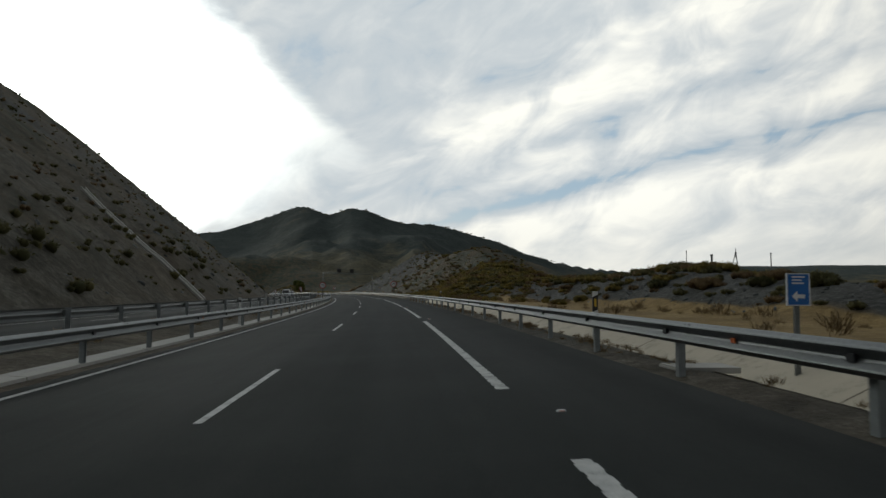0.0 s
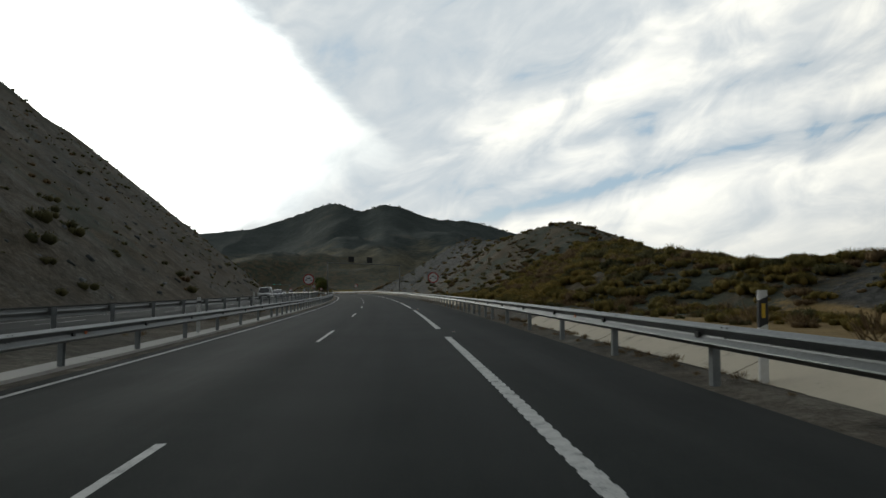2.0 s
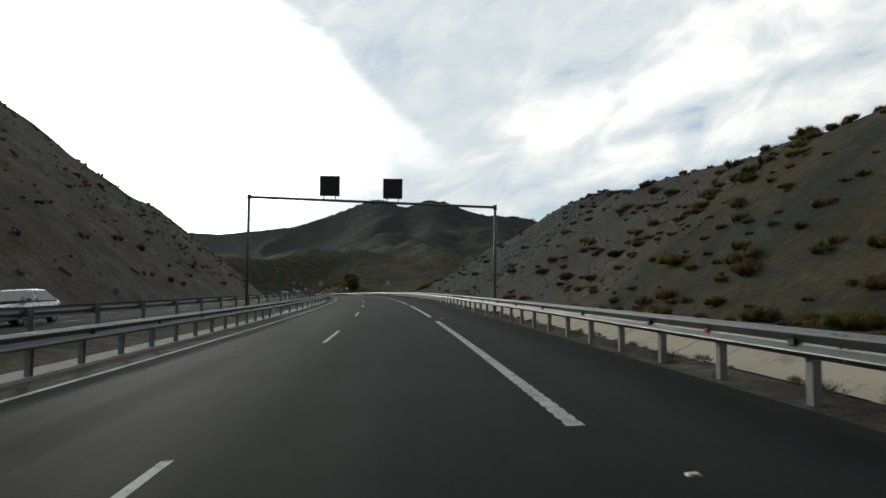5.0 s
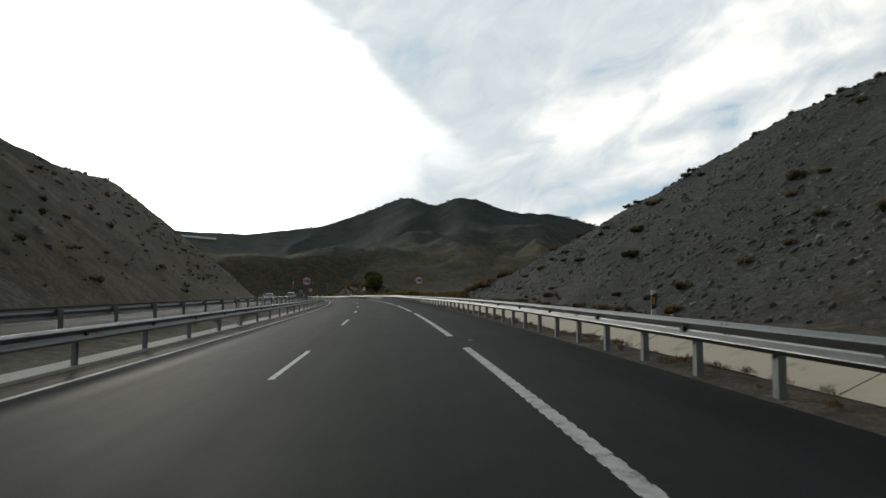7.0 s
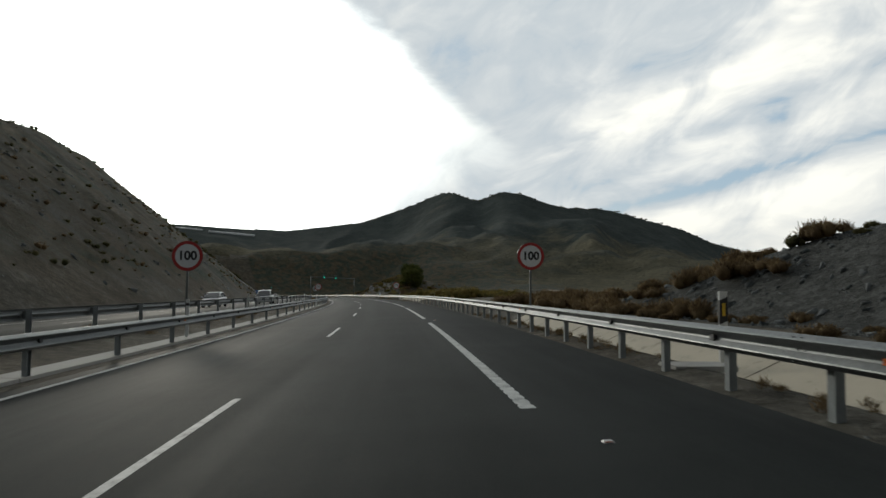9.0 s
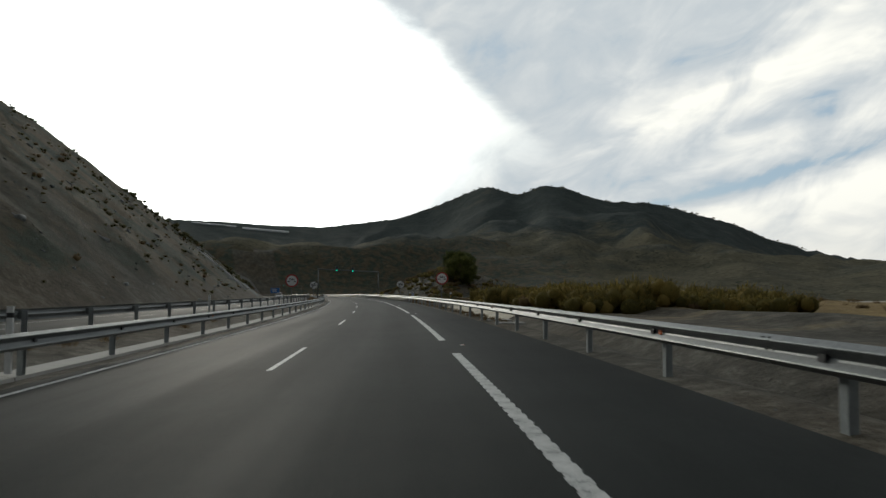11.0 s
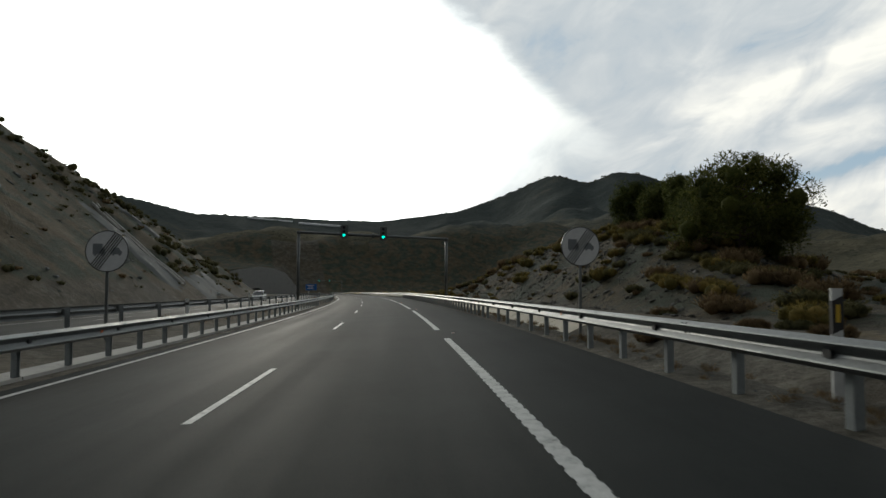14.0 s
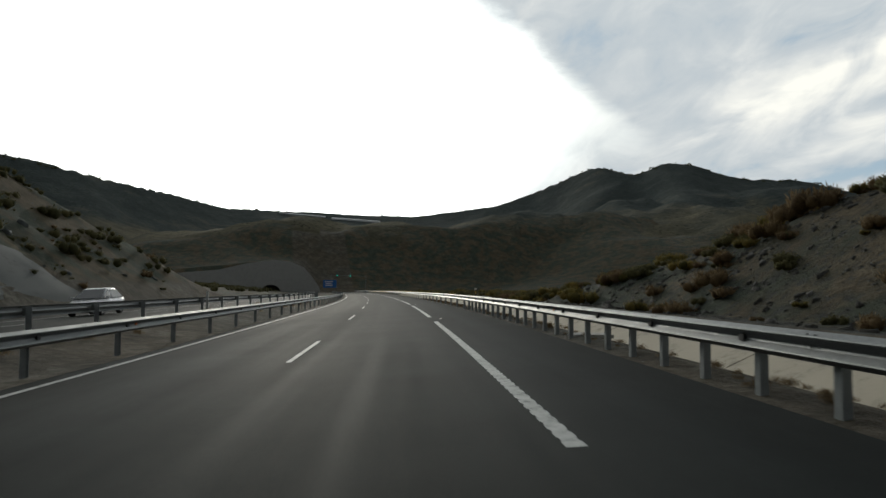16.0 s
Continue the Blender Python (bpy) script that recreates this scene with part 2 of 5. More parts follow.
def ground_build(n, sh):
    """Earth, with dry grass, slate scree, scrub and gravel where the mask says so."""
    c = coords(n)
    mask = n.add("ShaderNodeVertexColor")
    mask.layer_name = "cover"
    m = n.add("ShaderNodeSeparateColor", Color=mask.outputs["Color"]).outputs
    big, mid, small, tiny = n.noise(c, 0.045, 5, 0.6), n.noise(c, 0.33, 5, 0.65), n.noise(c, 2.2, 5, 0.7), n.noise(c, 14.0, 3, 0.7)
    f = n.math("ADD", n.math("MULTIPLY", mid, 0.36), n.math("ADD", n.math("MULTIPLY", small, 0.40), n.math("MULTIPLY", tiny, 0.24)))
    earth = n.colours(f, [(0.36, (0.032, 0.027, 0.019)), (0.5, (0.094, 0.079, 0.057)), (0.62, (0.190, 0.166, 0.126))])
    earth = n.mix(n.ramp(big, 0.4, 0.62, 0.0, 0.40), earth, n.colours(f, [(0.36, (0.030, 0.033, 0.030)), (0.52, (0.098, 0.106, 0.098)), (0.62, (0.20, 0.212, 0.196))]))
    grass = n.colours(f, [(0.32, (0.11, 0.075, 0.03)), (0.5, (0.25, 0.175, 0.075)), (0.68, (0.40, 0.30, 0.14))])
    sl = n.add("ShaderNodeMapping", Vector=c)
    sl.inputs["Scale"].default_value = (1.0, 0.6, 1.6)
    cell = n.add("ShaderNodeTexVoronoi", Vector=sl.outputs[0], Scale=7.0)
    slate_f = n.math("ADD", n.math("MULTIPLY", f, 0.85), n.math("MULTIPLY", n.add("ShaderNodeSeparateColor", Color=cell.outputs["Color"]).outputs[0], 0.15))
    slate = n.colours(slate_f, [(0.34, (0.026, 0.027, 0.025)), (0.5, (0.062, 0.064, 0.060)), (0.66, (0.125, 0.130, 0.122))])
    scrub = n.mix(n.ramp(n.noise(c, 0.16, 5, 0.65), 0.42, 0.58), n.colours(f, [(0.34, (0.022, 0.029, 0.022)), (0.5, (0.050, 0.061, 0.045)), (0.66, (0.100, 0.112, 0.084))]), n.colours(f, [(0.34, (0.040, 0.032, 0.020)), (0.5, (0.095, 0.078, 0.050)), (0.66, (0.165, 0.138, 0.094))]))
    col = n.mix(n.ramp(n.math("ADD", m[0], n.math("MULTIPLY", n.math("SUBTRACT", mid, 0.5), 0.8)), 0.35, 0.65), earth, grass)
    col = n.mix(n.ramp(n.math("ADD", m[1], n.math("MULTIPLY", n.math("SUBTRACT", mid, 0.5), 0.8)), 0.35, 0.65), col, slate)
    col = n.mix(n.ramp(n.math("ADD", m[2], n.math("MULTIPLY", n.math("SUBTRACT", small, 0.5), 1.5)), 0.4, 0.7), col, scrub)
    n.put(sh.inputs["Base Color"], col)
    sh.inputs["Roughness"].default_value = 0.95
    sh.inputs["Specular IOR Level"].default_value = 0.15
    bumped(n, sh, n.math("ADD", n.math("MULTIPLY", small, 0.7), n.math("MULTIPLY", tiny, 0.3)), 0.9, 0.25)


def mountain_build(n, sh):
    """Dark scrub and pines high up, dry grass on the foothills, with scattered shrubs on both."""
    c = coords(n)
    big, mid, small, dot = n.noise(c, 0.0045, 5, 0.6), n.noise(c, 0.022, 6, 0.68), n.noise(c, 0.11, 5, 0.75), n.noise(c, 0.30, 3, 0.7)
    f = n.math("ADD", n.math("MULTIPLY", mid, 0.45), n.math("MULTIPLY", small, 0.55))
    dry = n.colours(f, [(0.34, (0.060, 0.057, 0.040)), (0.5, (0.112, 0.103, 0.070)), (0.66, (0.185, 0.165, 0.112))])
    green = n.colours(f, [(0.34, (0.030, 0.039, 0.038)), (0.5, (0.056, 0.068, 0.065)), (0.66, (0.092, 0.104, 0.094))])
    z = n.add("ShaderNodeSeparateXYZ", Vector=c).outputs[2]
    high = n.math("ADD", n.ramp(z, 20.0, 120.0, 0.72, 0.10), n.math("ADD", n.math("MULTIPLY", n.math("SUBTRACT", big, 0.5), 1.5), n.math("MULTIPLY", n.math("SUBTRACT", mid, 0.5), 0.9)))
    col = n.mix(n.ramp(high, 0.25, 0.75), green, dry)
    shrubs = n.ramp(n.math("ADD", n.math("MULTIPLY", dot, 0.6), n.math("MULTIPLY", small, 0.4)), 0.53, 0.60, 0.0, 0.75)
    col = n.mix(shrubs, col, (0.022, 0.028, 0.022))
    n.put(sh.inputs["Base Color"], col)
    sh.inputs["Roughness"].default_value = 1.0
    sh.inputs["Specular IOR Level"].default_value = 0.03
    bumped(n, sh, n.math("ADD", n.math("MULTIPLY", small, 0.6), n.math("MULTIPLY", dot, 0.4)), 0.55, 4.0)


def leaf_build(stops, thin=0.4):
    def build(n, sh):
        r = n.add("ShaderNodeObjectInfo").outputs["Random"]
        isl = n.add("ShaderNodeNewGeometry").outputs["Random Per Island"]
        c = coords(n)
        f = n.math("ADD", n.math("MULTIPLY", isl, 0.55), n.math("ADD", n.math("MULTIPLY", r, 0.3), n.math("MULTIPLY", n.noise(c, 0.5, 3), 0.3)))
        tuft = n.noise(c, 16.0, 4, 0.7)
        f = n.math("ADD", f, n.math("MULTIPLY", n.math("SUBTRACT", tuft, 0.5), 0.9))
        bumped(n, sh, tuft, 0.8, 0.06)
        n.put(sh.inputs["Base Color"], n.colours(f, stops))
        sh.inputs["Roughness"].default_value = 0.8
        sh.inputs["Specular IOR Level"].default_value = 0.12
        if thin:
            glow_ = n.add("ShaderNodeBsdfTranslucent", Color=n.colours(f, stops))
            both = n.add("ShaderNodeMixShader")
            both.inputs[0].default_value = thin
            n.t.links.new(sh.outputs[0], both.inputs[1])
            n.t.links.new(glow_.outputs[0], both.inputs[2])
            n.t.links.new(both.outputs[0], [q for q in n.t.nodes if q.type == "OUTPUT_MATERIAL"][0].inputs[0])
    return build


ASPHALT = material("asphalt", asphalt_build)
PAINT = material("worn white road paint", paint_build)
STEEL = material("galvanised steel", steel_build)
# posts get lighter zinc than STEEL, in place of light from the sky behind
POSTSTEEL = plain("lightened zinc-coated post", (0.27, 0.295, 0.30), 0.55, 0.25, 0.14, 3.0)
DITCH = material("pale dusty concrete", concrete_build((0.50, 0.45, 0.35), 0.28, 0.9))
KERB = material("grey concrete", concrete_build((0.42, 0.41, 0.38)))
SHOTCRETE = material("sprayed concrete", concrete_build((0.098, 0.106, 0.104), 0.25, 0.35))
PORTAL = material("pale weathered concrete", concrete_build((0.40, 0.40, 0.385)))
CHUTE = material("bleached concrete", concrete_build((0.58, 0.57, 0.54)))
GROUND = material("hillside ground", ground_build)
MOUNTAIN = material("distant hillside", mountain_build)
BROOM = material("broom twigs", leaf_build([(0.2, (0.090, 0.086, 0.026)), (0.55, (0.215, 0.172, 0.048)), (0.95, (0.39, 0.275, 0.080))]))
SCRUB = material("dark scrub leaves", leaf_build([(0.2, (0.048, 0.052, 0.024)), (0.55, (0.112, 0.110, 0.050)), (0.95, (0.19, 0.17, 0.075))]))
DRY = material("dry brown twigs", leaf_build([(0.2, (0.100, 0.067, 0.036)), (0.55, (0.200, 0.138, 0.070)), (0.95, (0.32, 0.235, 0.125))]))
PINE = material("pine needles", leaf_build([(0.2, (0.036, 0.050, 0.014)), (0.55, (0.090, 0.108, 0.028)), (0.95, (0.17, 0.17, 0.045))]))
BARK = plain("bark", (0.10, 0.075, 0.055), 0.95, 0, 0.35, 5, 0.6)
STONE = material("slate stones", leaf_build([(0.2, (0.05, 0.057, 0.058)), (0.55, (0.13, 0.14, 0.14)), (0.95, (0.30, 0.315, 0.31))], 0.0))
RUBBLE = material("dark brown rubble", leaf_build([(0.2, (0.036, 0.035, 0.031)), (0.6, (0.088, 0.087, 0.080)), (0.88, (0.16, 0.16, 0.15)), (0.99, (0.36, 0.36, 0.34))], 0.0))
RED = plain("red sign face", (0.42, 0.028, 0.025), 0.45, 0, 0.08)
WHITE = plain("white sign face", (0.72, 0.73, 0.74), 0.45, 0, 0.05)
BLACK = plain("black sign face", (0.018, 0.018, 0.02), 0.5, 0, 0.1)
BLUE = plain("blue sign face", (0.015, 0.13, 0.42), 0.45, 0, 0.08)
YELLOW = plain("yellow reflective face", (0.65, 0.42, 0.03), 0.45, 0, 0.08)
SYMBOL = plain("grey sign symbol", (0.20, 0.215, 0.23), 0.45, 0, 0.05)
AMBER = plain("amber reflector", (0.55, 0.12, 0.02), 0.3, 0, 0.05)
PLASTIC = plain("white plastic post", (0.66, 0.67, 0.66), 0.5, 0, 0.08)
DARKBOX = plain("dark painted metal", (0.028, 0.031, 0.034), 0.45, 0.2, 0.1)
GREYPAINT = plain("grey painted steel", (0.16, 0.17, 0.17), 0.5, 0.4, 0.12)
RUBBER = plain("tyre rubber", (0.018, 0.018, 0.018), 0.85, 0, 0.2)
CHROME = plain("wheel metal", (0.5, 0.5, 0.5), 0.3, 0.9, 0.05)
GLASS = plain("dark car glass", (0.02, 0.024, 0.026), 0.08, 0, 0.05, spec=0.8)
LAMP = plain("clear lamp glass", (0.75, 0.77, 0.80), 0.12, 0.3, 0.03)
# near black: the shade inside the tunnels is put into this colour
HOLE = plain("dark shaded tunnel", (0.05, 0.05, 0.05), 0.9, 0, 0.2)


def green_build(n, sh):
    c = coords(n)
    dots = n.add("ShaderNodeTexVoronoi", Vector=c, Scale=38.0)
    n.put(sh.inputs["Base Color"], (0.0, 0.25, 0.16))
    n.put(sh.inputs["Emission Color"], (0.0, 0.80, 0.52))
    n.put(sh.inputs["Emission Strength"], n.ramp(dots.outputs["Distance"], 0.2, 0.6, 3.2, 1.4))


GREEN = material("green signal light", green_build)


# ---- mesh helpers ----
def mesh_of(name, verts, faces, mat, smooth=False):
    me = bpy.data.meshes.new(name)
    me.from_pydata([tuple(map(float, v)) for v in verts], [], [tuple(map(int, f)) for f in faces])
    me.materials.append(mat)
    if smooth:
        me.shade_smooth()
    me.update()
    return me


def part(name, data, parent, label="", m=None):
    """A mesh (or a finished bmesh's mesh) linked as one object under a thing or part."""
    ob = new(name, data)
    ob.parent = parent
    if m is not None:
        ob.matrix_basis = m
    if label:
        tagged(ob, label)
    return ob


def thing(name, label, category, m=None, group="", kind="", data=None):
    ob = new(name, data)
    if m is not None:
        ob.matrix_basis = m
    return tagged(ob, label, category, group, kind)


def finish(bm, name, mat, smooth=False, bevel=0.0):
    if bevel:
        bmesh.ops.bevel(bm, geom=[e for e in bm.edges if len(e.link_faces) == 2 and e.calc_face_angle(0) > 0.6], offset=bevel, segments=2, affect="EDGES", profile=0.6)
    bmesh.ops.recalc_face_normals(bm, faces=bm.faces)
    me = bpy.data.meshes.new(name)
    bm.to_mesh(me)
    bm.free()
    me.materials.append(mat)
    if smooth:
        me.shade_smooth()
    return me


def box(bm, x0, x1, y0, y1, z0, z1):
    v = [bm.verts.new(p) for p in ((x0, y0, z0), (x1, y0, z0), (x1, y1, z0), (x0, y1, z0), (x0, y0, z1), (x1, y0, z1), (x1, y1, z1), (x0, y1, z1))]
    for f in ((0, 3, 2, 1), (4, 5, 6, 7), (0, 1, 5, 4), (1, 2, 6, 5), (2, 3, 7, 6), (3, 0, 4, 7)):
        bm.faces.new([v[i] for i in f])
    return v


def box_mesh(name, size, mat, at=(0, 0, 0), bevel=0.0):
    bm = bmesh.new()
    x, y, z = size
    box(bm, at[0] - x / 2, at[0] + x / 2, at[1] - y / 2, at[1] + y / 2, at[2] - z / 2, at[2] + z / 2)
    return finish(bm, name, mat, bevel=bevel)


def tube(bm, a, b, r0, r1=None, sides=10):
    """A capped round bar from a to b."""
    a, b = Vector(a), Vector(b)
    r1 = r0 if r1 is None else r1
    q = (b - a).to_track_quat("Z", "Y").to_matrix()
    rings = []
    for p, r in ((a, r0), (b, r1)):
        rings.append([bm.verts.new(p + q @ Vector((r * math.cos(k * math.tau / sides), r * math.sin(k * math.tau / sides), 0))) for k in range(sides)])
    for k in range(sides):
        bm.faces.new((rings[0][k], rings[0][(k + 1) % sides], rings[1][(k + 1) % sides], rings[1][k]))
    bm.faces.new(rings[0][::-1])
    bm.faces.new(rings[1])


def tube_mesh(name, a, b, r, mat, sides=12, r1=None):
    bm = bmesh.new()
    tube(bm, a, b, r, r1, sides)
    me = finish(bm, name, mat)
    for p in me.polygons:
        p.use_smooth = len(p.vertices) == 4
    return me


def ribbon(name, s0, s1, step, profile, mat, smooth=True, wobble=None):
    """A strip that follows the road; profile: points (d, h) across it."""
    n = max(int(round((s1 - s0) / step)), 1)
    s = np.linspace(s0, s1, n + 1)
    verts, k = [], len(profile)
    for d, h in profile:
        dd = d + (wobble(s) if wobble else 0)
        verts.append(on_many(s, dd + 0 * s, h + 0 * s))
    v = np.stack(verts, 1).reshape(-1, 3)
    faces = [(i * k + j, i * k + j + 1, (i + 1) * k + j + 1, (i + 1) * k + j) for i in range(n) for j in range(k - 1)]
    me = mesh_of(name, v, faces, mat, smooth)
    if mat is ASPHALT:
        uv = me.uv_layers.new(name="along")
        flat_uv = np.array([(profile[q % k][0], s[q // k]) for f in faces for q in f], np.float32)
        uv.data.foreach_set("uv", flat_uv.reshape(-1))
    return me


# ---- value noise for the land ----
def lattice(ix, iy, seed):
    h = (ix.astype(np.int64) * 374761393 + iy.astype(np.int64) * 668265263 + seed * 144665) & 0x7FFFFFFF
    h = ((h ^ (h >> 13)) * 1274126177) & 0x7FFFFFFF
    return ((h ^ (h >> 16)) & 0xFFFF) / 65535.0


def vnoise(x, y, seed=0):
    x, y = np.asarray(x, float), np.asarray(y, float)
    ix, iy = np.floor(x), np.floor(y)
    fx, fy = x - ix, y - iy
    fx, fy = fx * fx * (3 - 2 * fx), fy * fy * (3 - 2 * fy)
    a, b = lattice(ix, iy, seed), lattice(ix + 1, iy, seed)
    c, d = lattice(ix, iy + 1, seed), lattice(ix + 1, iy + 1, seed)
    return (a * (1 - fx) + b * fx) * (1 - fy) + (c * (1 - fx) + d * fx) * fy


def fbm(x, y, seed=0, octaves=4):
    total, amp, norm = 0, 1.0, 0
    for o in range(octaves):
        total = total + amp * (vnoise(x * 2 ** o, y * 2 ** o, seed + o * 17) - 0.5)
        norm += amp
        amp *= 0.5
    return total / norm * 2


def sstep(a, b, x):
    t = np.clip((x - a) / (b - a), 0, 1)
    return t * t * (3 - 2 * t)


def softmin(a, b, k):
    h = np.clip(0.5 + 0.5 * (b - a) / k, 0, 1)
    return b * (1 - h) + a * h - k * h * (1 - h)


# ---- far land: a ring of hills seen over the valley ----
FX, FY = -29.4, 267.7
R_AZ = [-180, -90, -60, -45, -37, -32, -27, -22, -17.8, -15.8, -13, -10, -6.9, -4.1, -0.9, 1.1, 2.5, 4.5, 6.5, 7.9, 9.4, 11.9, 13.8, 16.7, 22.9, 28.7, 32, 37, 42, 46.7, 50, 56, 70, 90, 180]
R_EL = [1.0, 1.0, 1.8, 2.2, 2.5, 2.4, 2.3, 1.9, 2.35, 2.75, 3.65, 5.0, 6.0, 6.8, 6.95, 7.5, 8.1, 8.4, 7.35, 7.95, 8.35, 7.25, 6.5, 5.5, 4.7, 4.8, 4.96, 4.95, 6.07, 7.1, 7.6, 8.0, 7.0, 4.0, 1.0]
R_D = [3000, 3000, 3200, 3400, 3400, 3400, 3300, 3000, 2300, 2100, 1900, 1750, 1650, 1600, 1550, 1550, 1550, 1560, 1600, 1650, 1720, 1800, 1850, 1850, 1850, 1850, 1856, 1700, 1490, 1383, 1377, 1350, 1350, 2000, 3000]


def far_height(x, y):
    dx, dy = x - FX, y - FY
    r = np.hypot(dx, dy)
    az = np.degrees(np.arctan2(-dx, dy))
    rr = np.interp(az, R_AZ, R_D)
    elev = np.mean([np.interp(az + o, R_AZ, R_EL) for o in np.linspace(-0.7, 0.7, 9)], axis=0)
    top = np.tan(np.radians(elev)) * rr + 13.2
    foot = np.interp(az, [-180, -40, -18, -8, 5, 20, 35, 50, 180], [1500, 1800, 1000, 620, 560, 640, 700, 650, 900])
    t = np.clip((r - foot) / (rr - foot), 0, 1)
    rise = 0.30 * t + 0.70 * t ** 1.7
    # spurs and gullies run down the slopes
    spur = np.abs(fbm(az / 6.5 + 0.35 * fbm(r / 300, az / 9, 7), r / 900, 3, 3))
    fine = fbm(az / 1.6, r / 170, 11, 4)
    cut = np.clip(t * (1 - t) * 4, 0, 1)
    h = top * (rise - 0.26 * cut * spur + 0.016 * cut * fine) + top * 0.008 * fbm(az / 0.7, r / 80, 5, 3) * sstep(0.2, 0.9, t)
    beyond = np.clip((r - rr) / 700, 0, 1)
    h = h * (1 - 0.75 * beyond)
    floor = -9 + 5 * fbm(x / 210, y / 210, 23, 4) - 3 * sstep(300, 900, r)
    # low hills in the valley
    for hx, hy, hh, w in ((-330, 930, 34, 130), (-150, 1060, 30, 120), (90, 1010, 34, 120), (330, 900, 26, 150), (250, 620, 7, 120), (-420, 860, 26, 60), (45, 1420, 34, 95), (85, 1230, 30, 100), (-170, 1330, 26, 90)):
        floor = floor + hh * np.exp(-((x - hx) ** 2 + (y - hy) ** 2) / (2 * w * w)) * (1 + 0.35 * fbm(x / 60, y / 60, 31, 3))
    return floor + np.maximum(h, 0)


# ---- near land, by distance along the road (s) and across it (d) ----
HR_S = [-300, -40, 30, 45, 60, 75, 90, 105, 113, 123, 133, 141, 150, 156, 163, 168, 174, 182, 190, 200, 228, 245, 258, 264, 271, 281, 290, 300, 306, 420, 434, 442, 448, 453, 461, 475, 490, 504, 512, 520, 532, 538, 700]
HR_H = [0.9, 0.9, 1.0, 1.7, 2.8, 2.5, 2.3, 2.4, 3.2, 4.0, 4.8, 5.6, 7.0, 8.2, 9.6, 11.0, 11.6, 11.2, 11.2, 10.8, 13.2, 15, 15.2, 13.4, 10.6, 7.4, 4.4, 2.0, 0.5, 0.2, 0.3, 0.8, 1.9, 3.2, 4.8, 6.4, 6.9, 5.4, 4.0, 2.4, 0.8, 0.2, 0.0]
HL_S = [-300, 180, 240, 266, 288, 300, 312, 332, 378, 410, 440, 480, 503, 510, 517, 524, 532, 548, 556, 562, 572, 588, 700]
HL_H = [72, 66, 46, 41, 36, 27, 23, 23.5, 28.5, 33.5, 36, 41.5, 43.5, 39, 31, 24.5, 20.5, 18.3, 15, 10, 4, 0.6, 0.0]
TOE_S, TOE_D = [-300, 88, 106, 900], [15.0, 15.0, 11.3, 11.3]
P_D = [-22.0, -21.2, -10.3, -9.6, -8.4, -7.85, -6.9, -6.2, -5.9, 3.6, 4.5, 4.9, 5.4, 5.7, 7.3, 7.7, 9.5]
P_H = [-0.55, -0.62, -0.10, -0.02, -0.16, -0.22, -0.33, -0.30, -0.38, 0.05, 0.17, 0.12, -0.30, -0.32, 0.42, 0.46, 0.40]


# the headwall of the tunnels stands across the road at 833; its top line, from its middle arch
PORTAL_D = 36.0
PORTAL_TOP = [(-62, -0.5), (-56, 8.0), (-40, 9.8), (-25, 11.2), (-11, 14.6), (2, 16.4), (10, 15.6), (17, 12.6), (21, 8.5), (25, 3.0), (26, -0.5)]


def near_height(s, d):
    """Height of the land over the road's line."""
    base = np.interp(d, P_D, P_H)
    # right-hand cutting
    toe = np.interp(s, TOE_S, TOE_D) + 1.2 * fbm(s / 14, 0 * s, 41, 3)
    hr = np.interp(s, HR_S, HR_H) + 0.9 * fbm(s / 9, d / 30, 43, 3) * sstep(2, 6, np.interp(s, HR_S, HR_H))
    run = np.clip(d - toe, 0, None)
    steep = np.interp(s, [98, 150, 178], [0.40, 0.46, 0.75])
    slope = softmin(steep * run, np.maximum(hr - 0.30 * np.clip(run - hr / steep - 3, 0, 60), 0.35 * hr), 1.6 * steep / 0.75)
    right = np.where(d > 9.0, np.clip(slope, 0, None), 0)
    right = right + sstep(9, 16, d) * (0.35 * fbm(s / 5, d / 5, 47, 4) + 0.3 * fbm(s / 17, d / 17, 49, 3) * sstep(14, 30, d))
    # left-hand cutting
    hl = np.interp(s, HL_S, HL_H)
    run = np.clip(-d - 22.0, 0, None)
    gully = 1.6 * fbm(s / 22, run / 60, 53, 4) + 0.5 * fbm(s / 5, run / 7, 57, 3)
    left = softmin(0.82 * run + gully * sstep(1.5, 9, run), hl + 0.10 * np.clip(run - hl / 0.82, 0, 40), 2.5)
    left = np.where(d < -22.0, np.clip(left, 0, None), 0)
    # the shoulder of hill that holds the tunnels
    hill = sstep(843, 850, s) * (np.interp(d + PORTAL_D, [q[0] for q in PORTAL_TOP], [q[1] for q in PORTAL_TOP]) - 0.6)
    return base + right + left + hill


def land(s, d):
    p = on_many(s, d, near_height(s, d))
    far = far_height(p[..., 0], p[..., 1])
    out = np.maximum(sstep(70, 190, d), sstep(120, 215, -d))
    out = np.maximum(out, sstep(845, 900, s) * sstep(-24, -60, d))
    out = np.maximum(out, sstep(848, 930, s))
    p[..., 2] = p[..., 2] * (1 - out) + far * out
    return p

